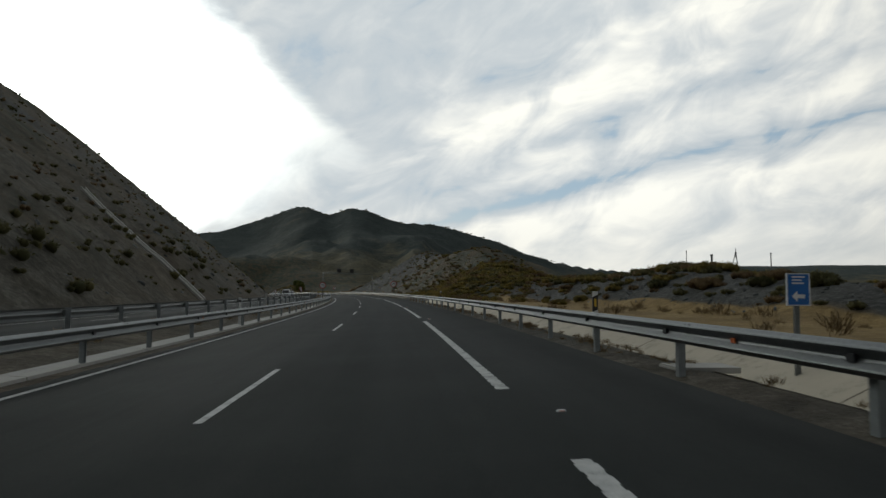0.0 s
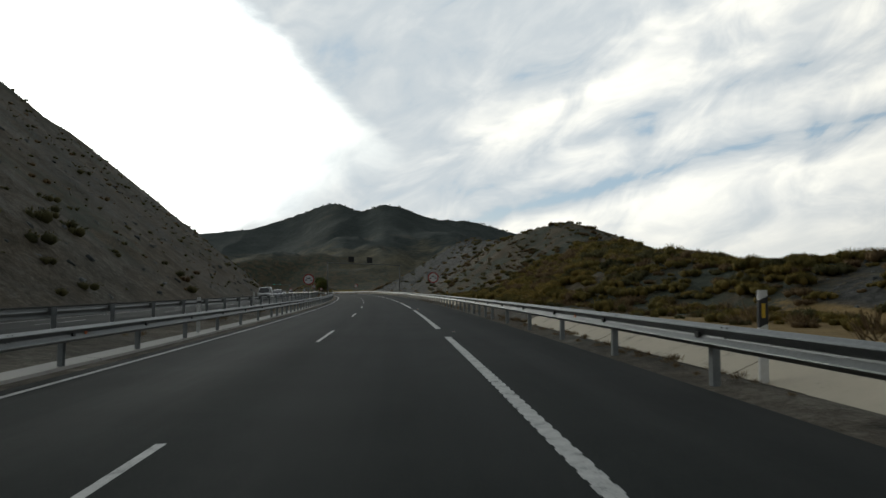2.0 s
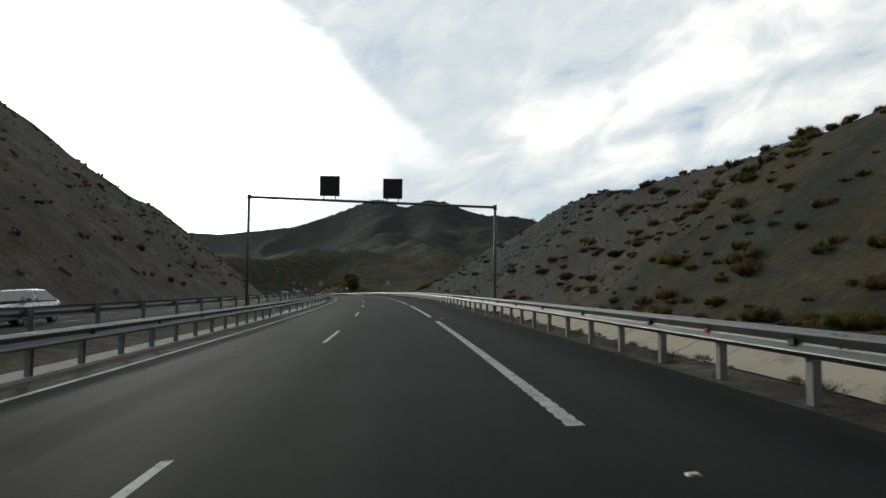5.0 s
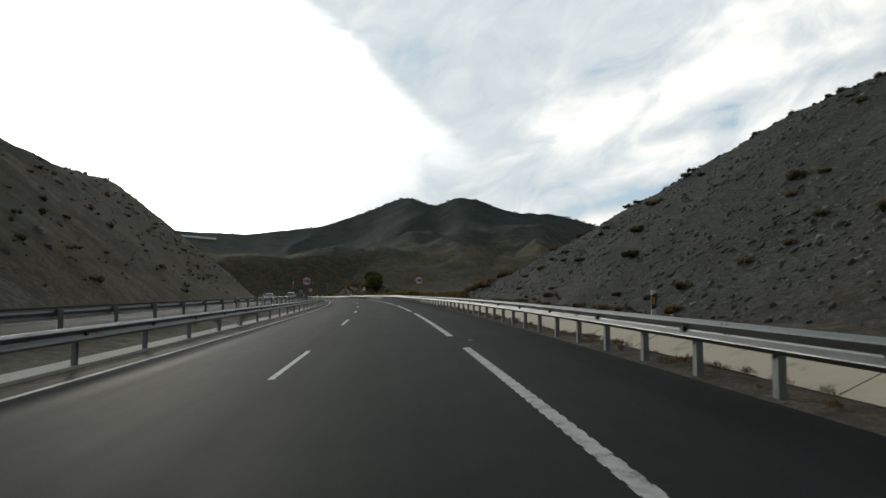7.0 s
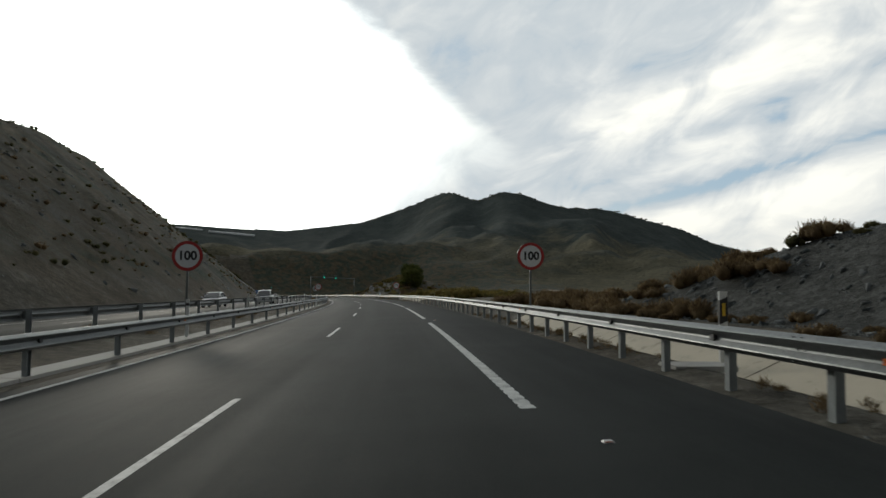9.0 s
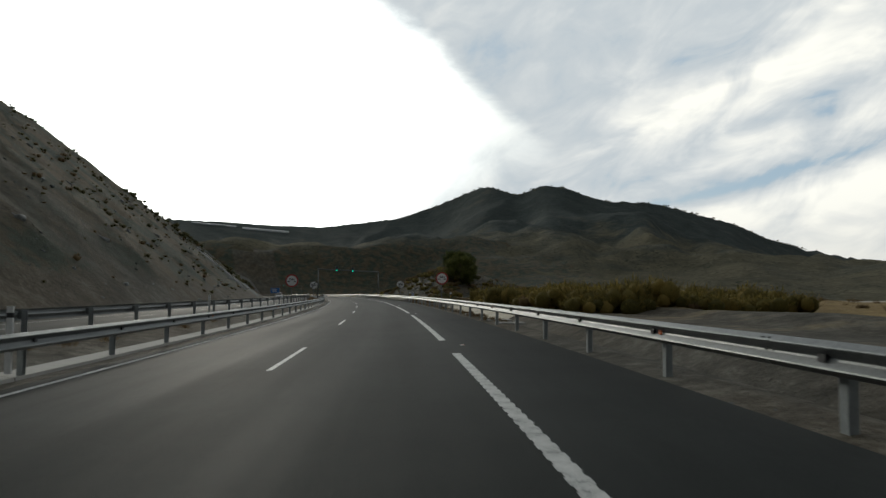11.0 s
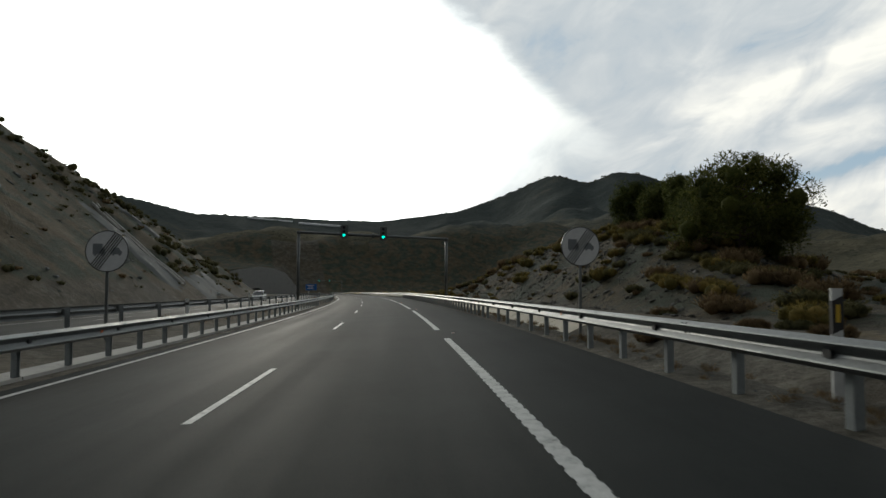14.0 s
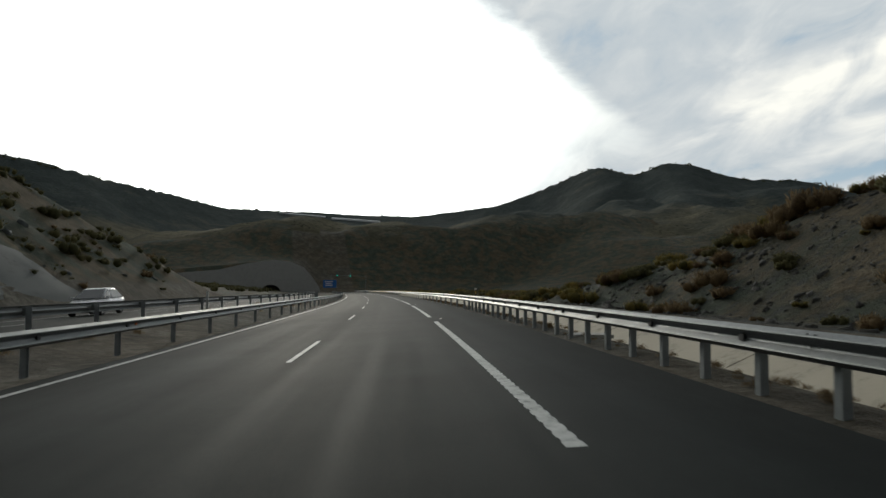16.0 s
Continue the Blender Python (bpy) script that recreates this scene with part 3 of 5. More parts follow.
# ---- ground sheets ----
def grid_mesh(name, pts, mat, cover=None):
    r, c = pts.shape[:2]
    i = np.arange(r * c).reshape(r, c)
    f = np.stack([i[:-1, :-1], i[:-1, 1:], i[1:, 1:], i[1:, :-1]], -1).reshape(-1, 4)
    me = bpy.data.meshes.new(name)
    me.vertices.add(r * c)
    me.vertices.foreach_set("co", pts.reshape(-1).astype(np.float32))
    me.loops.add(len(f) * 4)
    me.loops.foreach_set("vertex_index", f.reshape(-1).astype(np.int32))
    me.polygons.add(len(f))
    me.polygons.foreach_set("loop_start", np.arange(0, len(f) * 4, 4, dtype=np.int32))
    me.update(calc_edges=True)
    me.validate()
    me.materials.append(mat)
    me.shade_smooth()
    if cover is not None:
        a = me.color_attributes.new("cover", "FLOAT_COLOR", "POINT")
        rgba = np.concatenate([cover.reshape(-1, 3), np.ones((r * c, 1))], 1)
        a.data.foreach_set("color", rgba.reshape(-1).astype(np.float32))
    return me


def steps(*runs):
    out = []
    for a, b, n in runs:
        out += list(np.linspace(a, b, n, endpoint=False))
    return np.array(out)


D_COLS = np.concatenate([steps((-260, -120, 14), (-120, -60, 24), (-60, -22, 34)), P_D[:-1], steps((9.5, 40, 44), (40, 90, 24), (90, 240, 14)), [240]])
S_ROWS = np.concatenate([steps((-260, -20, 30), (-20, 560, 330), (560, 940, 76)), [940]])
GS, GD = np.meshgrid(S_ROWS, D_COLS, indexing="ij")
G_PTS = land(GS, GD)
nz = fbm(GS / 30, GD / 30, 61, 3)
grass = np.clip(sstep(100, 88, GS) * sstep(7.5, 8.5, GD) * sstep(16.5, 14.8, GD) * 1.3
                + (0.45 + 0.3 * sstep(13, 18, GD)) * sstep(296, 310, GS) * sstep(455, 430, GS) * sstep(7.5, 9, GD) + 0.30 * sstep(530, 560, GS) * sstep(8, 9, GD)
                + 0.25 * sstep(-9.8, -8.2, GD) * sstep(-6.0, -8.2, GD) + nz * 0.2, 0, 1)
slate = np.clip(0.55 * sstep(186, 205, GS) * sstep(250, 235, GS) * sstep(9.5, 11, GD) + 0.75 * sstep(112, 96, GS) * sstep(15, 16.5, GD) * sstep(30, 25, GD) + sstep(232, 250, GS) * sstep(304, 296, GS) * sstep(9.5, 11, GD) * 1.1 
                + 0.62 * sstep(448, 466, GS) * sstep(550, 535, GS) * sstep(9.0, 10.5, GD)
                + 0.15 * sstep(3.5, 3.7, GD) * sstep(5.3, 5.1, GD) + sstep(-21.5, -24, GD) * (0.36 - 0.2 * sstep(405, 450, GS) + 0.5 * fbm(GS / 45, GD / 25, 67, 3)), 0, 1)
scrubby = np.clip(0.55 * sstep(60, 110, np.abs(GD)) * (1 + nz) + 0.35 * sstep(575, 640, GS) * sstep(24, 40, np.abs(GD)) * (1 + nz) + 0.4 * sstep(836, 846, GS) + (0.72 + 0.2 * sstep(155, 145, GS)) * sstep(85, 100, GS) * sstep(205, 185, GS) * sstep(8.0, 9.5, GD) + 0.66 * sstep(425, 440, GS) * sstep(9.5, 11.5, GD) + 0.4 * sstep(110, 95, GS) * sstep(23, 26, GD) + sstep(-23, -28, GD) * (0.30 + 0.28 * sstep(250, 300, GS) + 0.75 * sstep(405, 450, GS) + 0.6 * fbm(GS / 25, GD / 18, 71, 4)), 0, 1)
ground = thing("ground", "Dry hillside ground with grass, scree and earth", "ground", kind="structure",
               data=grid_mesh("ground", G_PTS, GROUND, np.stack([grass, slate, scrubby], -1)))

AZ = np.radians(np.concatenate([steps((-180, -60, 50), (-60, -20, 70), (-20, 60, 300), (60, 180, 50)), [180]]))
RAD = np.concatenate([np.geomspace(60, 560, 18)[:-1], np.linspace(560, 2000, 64)[:-1], np.geomspace(2000, 4600, 16)])
AA, RR = np.meshgrid(AZ, RAD, indexing="ij")
FXX, FYY = FX - np.sin(AA) * RR, FY + np.cos(AA) * RR
FZZ = far_height(FXX, FYY)
# the far sheet ducks under the near one
near_s = np.zeros_like(FXX)
near_gap = np.full(FXX.shape, 1e9)
for k in range(0, len(SG), 20):
    q = np.hypot(FXX - RX[k], FYY - RY[k])
    near_s = np.where(q < near_gap, SG[k], near_s)
    near_gap = np.minimum(near_gap, q)
FZZ = FZZ - 40 * sstep(205, 150, near_gap) * sstep(925, 880, near_s) * sstep(-255, -200, near_s)
mountains = thing("mountain_range", "Scrub-covered grey-green mountains with twin rounded peaks", "mountain", kind="structure",
                  data=grid_mesh("mountain_range", np.stack([FXX, FYY, FZZ], -1), MOUNTAIN))

# ---- carriageways ----
S0, S1 = -60.0, 842.0
road = thing("road", "Dark asphalt motorway carriageway curving left", "road", kind="structure",
             data=ribbon("road", S0, S1, 2.0, [(-6.25, -0.40), (-6.2, -6.2 * CROSS), (-2, -2 * CROSS), (1.4, 1.4 * CROSS), (3.72, 3.72 * CROSS), (3.80, 0.05)], ASPHALT))


def opposite(s):
    """How far the other carriageway has drawn away, towards its own tunnel."""
    return -14.0 * sstep(560, 815, s)


def opp_h(d):
    return 0.0 + CROSS * (d + 10.0)


other_road = thing("road", "Dark asphalt opposite carriageway beyond the median", "road", kind="structure",
                   data=ribbon("opposite_road", S0, S1, 2.0, [(-21.2, -0.75), (-21.15, opp_h(-21.15)), (-15, opp_h(-15)), (-10.35, opp_h(-10.35)), (-10.3, -0.2)], ASPHALT, wobble=opposite))


def stripe(name, s0, s1, d, width, toothed=False, lift=0.004):
    """A painted stripe; a toothed one has ribs along both edges."""
    if not toothed:
        n = max(int((s1 - s0) / 2.5), 1)
        return ribbon(name, s0, s1, (s1 - s0) / n, [(d - width / 2, (d - width / 2) * CROSS + lift), (d + width / 2, (d + width / 2) * CROSS + lift)], PAINT, False)
    s, wide = [], []
    p = 0.34
    for k in range(int((s1 - s0) / p)):
        s += [s0 + k * p, s0 + k * p + 0.20, s0 + k * p + 0.205, s0 + k * p + p - 0.005]
        wide += [0, 0, 0.015, 0.015]
    s, wide = np.array(s), np.array(wide)
    a, b = d - width / 2 + wide, d + width / 2 - wide
    v = np.stack([on_many(s, a, a * CROSS + lift), on_many(s, b, b * CROSS + lift)], 1).reshape(-1, 3)
    return mesh_of(name, v, [(2 * i, 2 * i + 1, 2 * i + 3, 2 * i + 2) for i in range(len(s) - 1)], PAINT)


for k in range(-3, 44):
    s = 18.69 + 17 * k
    part("lane_dash", stripe("lane_dash", s, s + 5.0, -2.17, 0.105), road)
for k in range(-2, 32):
    s = 20.0 + 23.36 * k
    part("edge_stroke", stripe("edge_stroke", s, s + 19.9, 1.375, 0.18, True), road)
part("edge_line", stripe("edge_line", S0, S1, -5.746, 0.14), road, "solid white edge line beside the median")
part("edge_line", ribbon("edge_line", S0, S1, 2.5, [(-11.45, opp_h(-11.45) + 0.004), (-11.3, opp_h(-11.3) + 0.004)], PAINT, False, opposite), other_road)
part("edge_line", ribbon("edge_line", S0, S1, 2.5, [(-18.7, opp_h(-18.7) + 0.004), (-18.5, opp_h(-18.5) + 0.004)], PAINT, False, opposite), other_road)
for k in range(0, 42):
    s = 12 + 17 * k
    o = float(opposite(s))
    part("lane_dash", ribbon("lane_dash", s, s + 5, 2.5, [(-14.97 + o, opp_h(-14.97) + 0.004), (-14.83 + o, opp_h(-14.83) + 0.004)], PAINT, False), other_road)

# pavement studs in the gaps of the edge strokes
bm = bmesh.new()
v = box(bm, -0.05, 0.05, -0.035, 0.035, 0, 0.016)
for q in v[4:]:
    q.co.x *= 0.75
    q.co.y *= 0.6
stud_me = finish(bm, "road_stud", PLASTIC)
first = None
for k in range(-1, 30):
    s = 18.3 + 23.36 * k
    m = pose_on(s, 1.72, 1.72 * CROSS + 0.001, bank=math.atan(CROSS))
    if first is None:
        first = thing("road_stud", "Small white reflective road stud on the asphalt", "road stud", m, "road studs along the edge line", data=stud_me)
        part("reflector", box_mesh("reflector", (0.06, 0.010, 0.008), AMBER, (0, -0.031, 0.009)), first)
    else:
        copy_thing(first, m)

# ---- ditch, median strip ----
DITCH_P = [(4.86, 0.135), (5.40, -0.275), (5.70, -0.295), (7.30, 0.445), (7.62, 0.49), (7.70, 0.44)]
ditch = thing("drainage_ditch", "Pale dusty concrete-lined roadside drainage ditch", "ditch", kind="structure")
pitch = 4.0
edges = [(-60, 99), (129, 303), (364, 392), (442, 640)]
for a, b in edges:
    k = a
    while k < b:
        part("ditch_panel", ribbon("ditch_panel", k, min(k + pitch - 0.012, b), 2.0, [(d, h + 0.01 * ((int(k) * 7) % 3 - 1)) for d, h in DITCH_P], DITCH, False), ditch)
        k += pitch
gutter = thing("median_gutter", "Pale concrete gutter strip along the median", "gutter", kind="structure")
k = -60.0
while k < 528:
    if k < 484:
        part("gutter_slab", ribbon("gutter_slab", k, k + 5.97, 3.0, [(-7.26, -0.33), (-7.24, -0.225), (-7.05, -0.235), (-6.72, -0.255), (-6.70, -0.36)], KERB, False), gutter)
    k += 6.0

# ---- crash barriers ----
W_BEAM = [(0.0, -0.155), (0.014, -0.150), (0.050, -0.122), (0.074, -0.108), (0.083, -0.096), (0.078, -0.082), (0.058, -0.062), (0.018, -0.022), (0.006, 0.0),
          (0.018, 0.022), (0.058, 0.062), (0.078, 0.082), (0.083, 0.096), (0.074, 0.108), (0.050, 0.122), (0.014, 0.150), (0.0, 0.155)]


def beam_mesh(length, side):
    """A double-wave steel plank: local y along it, bulging to -x * side."""
    pts = [(-side * x, z) for x, z in W_BEAM]
    back = [(x + side * 0.004, z) for x, z in pts]
    v = [(x, y, z) for y in (-length / 2, length / 2) for x, z in pts + back[::-1]]
    n = len(pts) * 2
    f = [(j, (j + 1) % n, n + (j + 1) % n, n + j) for j in range(n)] + [tuple(range(n))[::-1], tuple(range(n, 2 * n))]
    bm = bmesh.new()
    vs = [bm.verts.new(p) for p in v]
    for q in f:
        bm.faces.new([vs[i] for i in q])
    # bolt heads at the splice
    for z in (-0.12, 0.0, 0.12):
        for y in (-length / 2 + 0.07, -length / 2 + 0.2):
            box(bm, -side * 0.05 - 0.012, -side * 0.05 + 0.012, y - 0.012, y + 0.012, z - 0.012, z + 0.012) if z else box(bm, -side * 0.012 - 0.01, -side * 0.012 + 0.01, y - 0.012, y + 0.012, -0.012, 0.012)
    return finish(bm, "beam", STEEL)


def post_mesh(height):
    """A channel-section post, open to the back."""
    o = [(-0.05, -0.06), (0.05, -0.06), (0.05, -0.052), (-0.042, -0.052), (-0.042, 0.052), (0.05, 0.052), (0.05, 0.06), (-0.05, 0.06)]
    v = [(x, y, z) for z in (-0.35, height) for x, y in o]
    n = len(o)
    return mesh_of("post", v, [(j, (j + 1) % n, n + (j + 1) % n, n + j) for j in range(n)] + [tuple(range(n)), tuple(range(n, 2 * n))], POSTSTEEL)


def barrier(label, d, foot, top, side, spaces, offset=None, s_end=796.0, glow=True):
    """A crash barrier along the road at d; side: 1 where it faces left, -1 right. spaces: (from, to, spacing of the posts)."""
    rail = thing("guardrail", label, "guardrail", kind="structure")
    off = offset or (lambda s: 0.0)
    beam, post = beam_mesh(4.06, side), post_mesh(top - foot - 0.02)
    spacer = box_mesh("spacer", (0.11, 0.075, 0.20), STEEL, bevel=0.006)
    disc = box_mesh("reflector", (0.012, 0.10, 0.06), AMBER)
    zc = top - 0.155
    s = -34.0
    n = 0
    while s < s_end:
        dd = d + float(off(s))
        tilt = math.atan2(float(on(s + 2, 0).z - on(s - 2, 0).z), 4.0)
        part("beam", beam, rail, m=pose_on(s, dd, zc) @ Matrix.Rotation(tilt, 4, "X") @ Matrix.Rotation(side * 0.0015, 4, "Z"))
        if glow and n % 4 == 1 and s < 560:
            part("reflector", disc, rail, "amber reflector", pose_on(s + 0.9, dd - side * 0.035, zc))
        s += 4.0
        n += 1
    plate = box_mesh("bolt_plate", (0.05, 0.11, 0.075), DARKBOX, bevel=0.008)
    count = 0
    for a, b, gap in spaces:
        s = a
        while s < b:
            dd = d + float(off(s))
            part("post", post, rail, m=pose_on(s, dd + side * 0.16, foot))
            part("spacer", spacer, rail, m=pose_on(s, dd + side * 0.062, zc))
            if gap > 3 or count % 2 == 0:
                part("bolt_plate", plate, rail, "dark bolt plate in the trough", pose_on(s + 0.06, dd - side * 0.028, zc))
            count += 1
            s += gap
    return rail


barrier("Galvanised double-wave guardrail beside the concrete ditch", 3.98, 0.12, 0.94, 1, [(-31.2, 93, 4.0), (96.39, 232, 2.0144), (233.37, 330, 2.0224), (331.2, 404, 3.954), (406.8, 447, 2.03), (448.2, 520, 1.42), (521.5, 790, 4.0)])
barrier("Galvanised guardrail along the median edge", -6.62, -0.34, 0.545, -1, [(-33.7, 104, 4.0), (106.3, 190, 2.0), (190.3, 428, 4.0), (429.9, 490, 1.95), (490.3, 790, 4.0)])
barrier("Galvanised guardrail of the opposite carriageway on the median", -9.9, -0.10, 0.80, 1, [(-32, 790, 4.0)], opposite, glow=False)


# ---- signs ----
def disc_mesh(name, r, y, mat, r_in=0.0, sides=48, thick=0.0):
    """A round plate facing -y; a ring where r_in is given."""
    bm = bmesh.new()
    ring = lambda q, yy: [bm.verts.new((q * math.cos(k * math.tau / sides), yy, q * math.sin(k * math.tau / sides))) for k in range(sides)]
    if r_in:
        a, b = ring(r, y), ring(r_in, y)
        for k in range(sides):
            bm.faces.new((a[k], a[(k + 1) % sides], b[(k + 1) % sides], b[k]))
    else:
        a = ring(r, y)
        bm.faces.new(a)
        if thick:
            b = ring(r, y + thick)
            bm.faces.new(b[::-1])
            for k in range(sides):
                bm.faces.new((a[k], b[k], b[(k + 1) % sides], a[(k + 1) % sides]))
    return finish(bm, name, mat) if thick else finish_flat(bm, name, mat)


def finish_flat(bm, name, mat):
    bm.normal_update()
    for f in bm.faces:
        if f.normal.y > 0:
            f.normal_flip()
    me = bpy.data.meshes.new(name)
    bm.to_mesh(me)
    bm.free()
    me.materials.append(mat)
    return me


def text_mesh(body, size, mat, y, width=1.0):
    cu = bpy.data.curves.new("lettering", "FONT")
    cu.body, cu.size, cu.align_x, cu.align_y, cu.offset = body, size, "CENTER", "CENTER", size * 0.035
    ob = bpy.data.objects.new("lettering", cu)
    me = bpy.data.meshes.new_from_object(ob)
    bpy.data.objects.remove(ob)
    me.transform(Matrix.Translation((0, y, 0)) @ Matrix.Rotation(radians(90), 4, "X") @ Matrix.Diagonal((width, 1, 1, 1)))
    me.materials.clear()
    me.materials.append(mat)
    me.name = "lettering"
    return me


def sign_post(parent, z0, z1):
    part("post", box_mesh("post", (0.08, 0.05, z1 - z0), STEEL, (0, 0.06, (z0 + z1) / 2), 0.006), parent, "galvanised post")
    return parent


def flat_poly(name, pts, y, mat):
    bm = bmesh.new()
    bm.faces.new([bm.verts.new((x, y, z)) for x, z in pts])
    return finish_flat(bm, name, mat)


def prism(name, pts, y0, y1, mat):
    """A flat outline given depth from y0 to y1."""
    n = len(pts)
    v = [(x, y, z) for y in (y0, y1) for x, z in pts]
    return mesh_of(name, v, [tuple(range(n)), tuple(range(2 * n - 1, n - 1, -1))] + [(i, n + i, n + (i + 1) % n, (i + 1) % n) for i in range(n)], mat)


def car_glyph(flip, y):
    """A small car seen from behind or from the side, for the distance sign."""
    q = [(-0.13, 0), (0.13, 0), (0.13, 0.045), (0.09, 0.055), (0.06, 0.10), (-0.06, 0.10), (-0.10, 0.05), (-0.13, 0.045)]
    return flat_poly("car_symbol", [(flip * x, z) for x, z in q], y, BLACK)


def round_sign(label, s, d, z, foot, face):
    """A round sign facing back along the road, with its centre z above the road's line."""
    m = pose_on(s, d, 0, turn=1.5)
    t = thing("road_sign", label, "road sign", m)
    sign_post(t, foot - 0.1, z + 0.30)
    r = 0.615
    plate = part("plate", disc_mesh("plate", r, -0.0, STEEL, thick=0.028), t, m=Matrix.Translation((0, 0, z)))
    part("white_face", disc_mesh("white_face", r - 0.012, -0.004, WHITE), plate)
    if face == "end":
        part("border", disc_mesh("border", r - 0.004, -0.007, BLACK, r_in=r * 0.955), plate, "thin black rim")
        truck = [(-0.40, -0.09), (-0.36, -0.09), (-0.36, -0.14), (-0.29, -0.14), (-0.29, -0.09), (-0.17, -0.09), (-0.17, -0.14), (-0.10, -0.14), (-0.10, -0.09), (-0.05, -0.09), (-0.05, 0.06), (-0.12, 0.10), (-0.12, 0.22), (-0.40, 0.22)]
        part("truck_symbol", flat_poly("truck_symbol", truck, -0.008, SYMBOL), plate)
        small_car = [(0.10, -0.09), (0.15, -0.09), (0.15, -0.13), (0.21, -0.13), (0.21, -0.09), (0.33, -0.09), (0.33, -0.13), (0.38, -0.13), (0.38, -0.09), (0.42, -0.09), (0.42, 0.01), (0.37, 0.03), (0.33, 0.11), (0.19, 0.11), (0.14, 0.03), (0.10, 0.01)]
        part("car_symbol", flat_poly("car_symbol", small_car, -0.008, SYMBOL), plate)
        for o in (-0.13, -0.065, 0.0, 0.065, 0.13):
            c_ = math.sqrt(max((r * 0.95) ** 2 - o * o, 0))
            ux, uz, nx, nz_ = 0.574, 0.819, 0.819, -0.574
            q = [(o * nx + k * c_ * ux + w * nx, o * nz_ + k * c_ * uz + w * nz_) for k, w in ((-1, -0.015), (1, -0.015), (1, 0.015), (-1, 0.015))]
            part("diagonal_bar", flat_poly("diagonal_bar", q, -0.011, BLACK), plate)
    else:
        part("red_ring", disc_mesh("red_ring", r - 0.012, -0.008, RED, r_in=r * 0.78), plate, "red reflective ring")
        if face == "100":
            part("lettering", text_mesh("100", 0.50, BLACK, -0.010, 1.0), plate)
        else:
            part("lettering", text_mesh("100m", 0.235, BLACK, -0.010, 1.0), plate, m=Matrix.Translation((0, 0, 0.13)))
            part("car_symbol", car_glyph(1, -0.010), plate, m=Matrix.Translation((-0.29, 0, -0.12)))
            part("car_symbol", car_glyph(-1, -0.010), plate, m=Matrix.Translation((0.29, 0, -0.12)))
    return t


round_sign("Round red-ringed distance sign on a post behind the guardrail", 143.0, 5.6, 2.73, 0.0, "gap")
round_sign("Round red-ringed distance sign standing in the median", 143.0, -8.27, 2.39, -0.3, "gap")
round_sign("Round red-ringed speed limit sign behind the guardrail", 298.5, 5.97, 2.92, 0.0, "100")
round_sign("Round red-ringed speed limit sign standing in the median", 297.2, -8.42, 2.70, -0.3, "100")
round_sign("Round red-ringed distance sign near the pine tree", 393.5, 6.0, 2.74, 0.0, "gap")
round_sign("Round red-ringed distance sign in the median", 393.5, -8.33, 2.37, -0.3, "gap")
round_sign("Round white end-of-restriction sign with grey diagonal bars", 439.5, 5.75, 2.70, 0.0, "end")
round_sign("Round white end-of-restriction sign in the median", 439.5, -8.44, 2.45, -0.3, "end")

# blue panel with an arrow
b = thing("road_sign", "Blue upright panel with a white arrow on a grey post", "road sign", pose_on(21.5, 6.42, 0, turn=1))
sign_post(b, 0.0, 1.2)
pl = part("panel", box_mesh("panel", (0.40, 0.03, 0.52), WHITE, (0, 0, 1.41), 0.01), b)
part("blue_face", flat_poly("blue_face", [(-0.185, 1.165), (0.175, 1.165), (0.175, 1.655), (-0.185, 1.655)], -0.02, BLUE), pl)
part("arrow", flat_poly("arrow", [(-0.12, 1.30), (-0.03, 1.39), (-0.03, 1.33), (0.10, 1.33), (0.10, 1.27), (-0.03, 1.27), (-0.03, 1.21)], -0.025, WHITE), pl)
for z, w in ((1.60, 0.22), (1.55, 0.17), (1.50, 0.20)):
    part("text_bar", flat_poly("text_bar", [(-0.12, z), (-0.12 + w, z), (-0.12 + w, z + 0.022), (-0.12, z + 0.022)], -0.025, WHITE), pl)


def marker(label, s, d, foot, top, chevron):
    """A marker post: black and yellow hazard face, or a white post with a black band."""
    t = thing("marker_post", label, "marker post", pose_on(s, d, 0), "marker posts")
    if chevron:
        body = part("post", box_mesh("post", (0.15, 0.06, top - foot), PLASTIC, (0, 0, (top + foot) / 2), 0.012), t)
        band = [(-0.078, top - 0.62), (0.078, top - 0.55), (0.078, top - 0.10), (-0.078, top - 0.17)]
        part("black_band", prism("black_band", band, -0.033, 0.033, BLACK), body)
        part("reflector", flat_poly("reflector", [(-0.032, top - 0.46), (0.032, top - 0.46), (0.032, top - 0.22), (-0.032, top - 0.22)], -0.036, YELLOW), body, "yellow reflector")
    else:
        body = part("post", box_mesh("post", (0.11, 0.04, top - foot), PLASTIC, (0, 0, (top + foot) / 2), 0.012), t)
        if chevron is None:
            part("black_band", box_mesh("black_band", (0.114, 0.044, 0.09), BLACK, (0, 0, top - 0.16)), body)
    return t


for s in (30.8, 78.9, 133.2, 232, 281.7, 386.9, 428.0, 481, 530):
    marker("White marker post with black band and yellow reflector", s, 6.0 if s != 232 else 7.9, -0.25, 1.38, True)
for k, s in enumerate(range(17, 560, 25)):
    marker("White plastic marker post with black band in the median", s, -6.85 if k % 2 else -9.75, -0.2, 1.02 if k % 2 else 1.10, None if k % 2 else False)


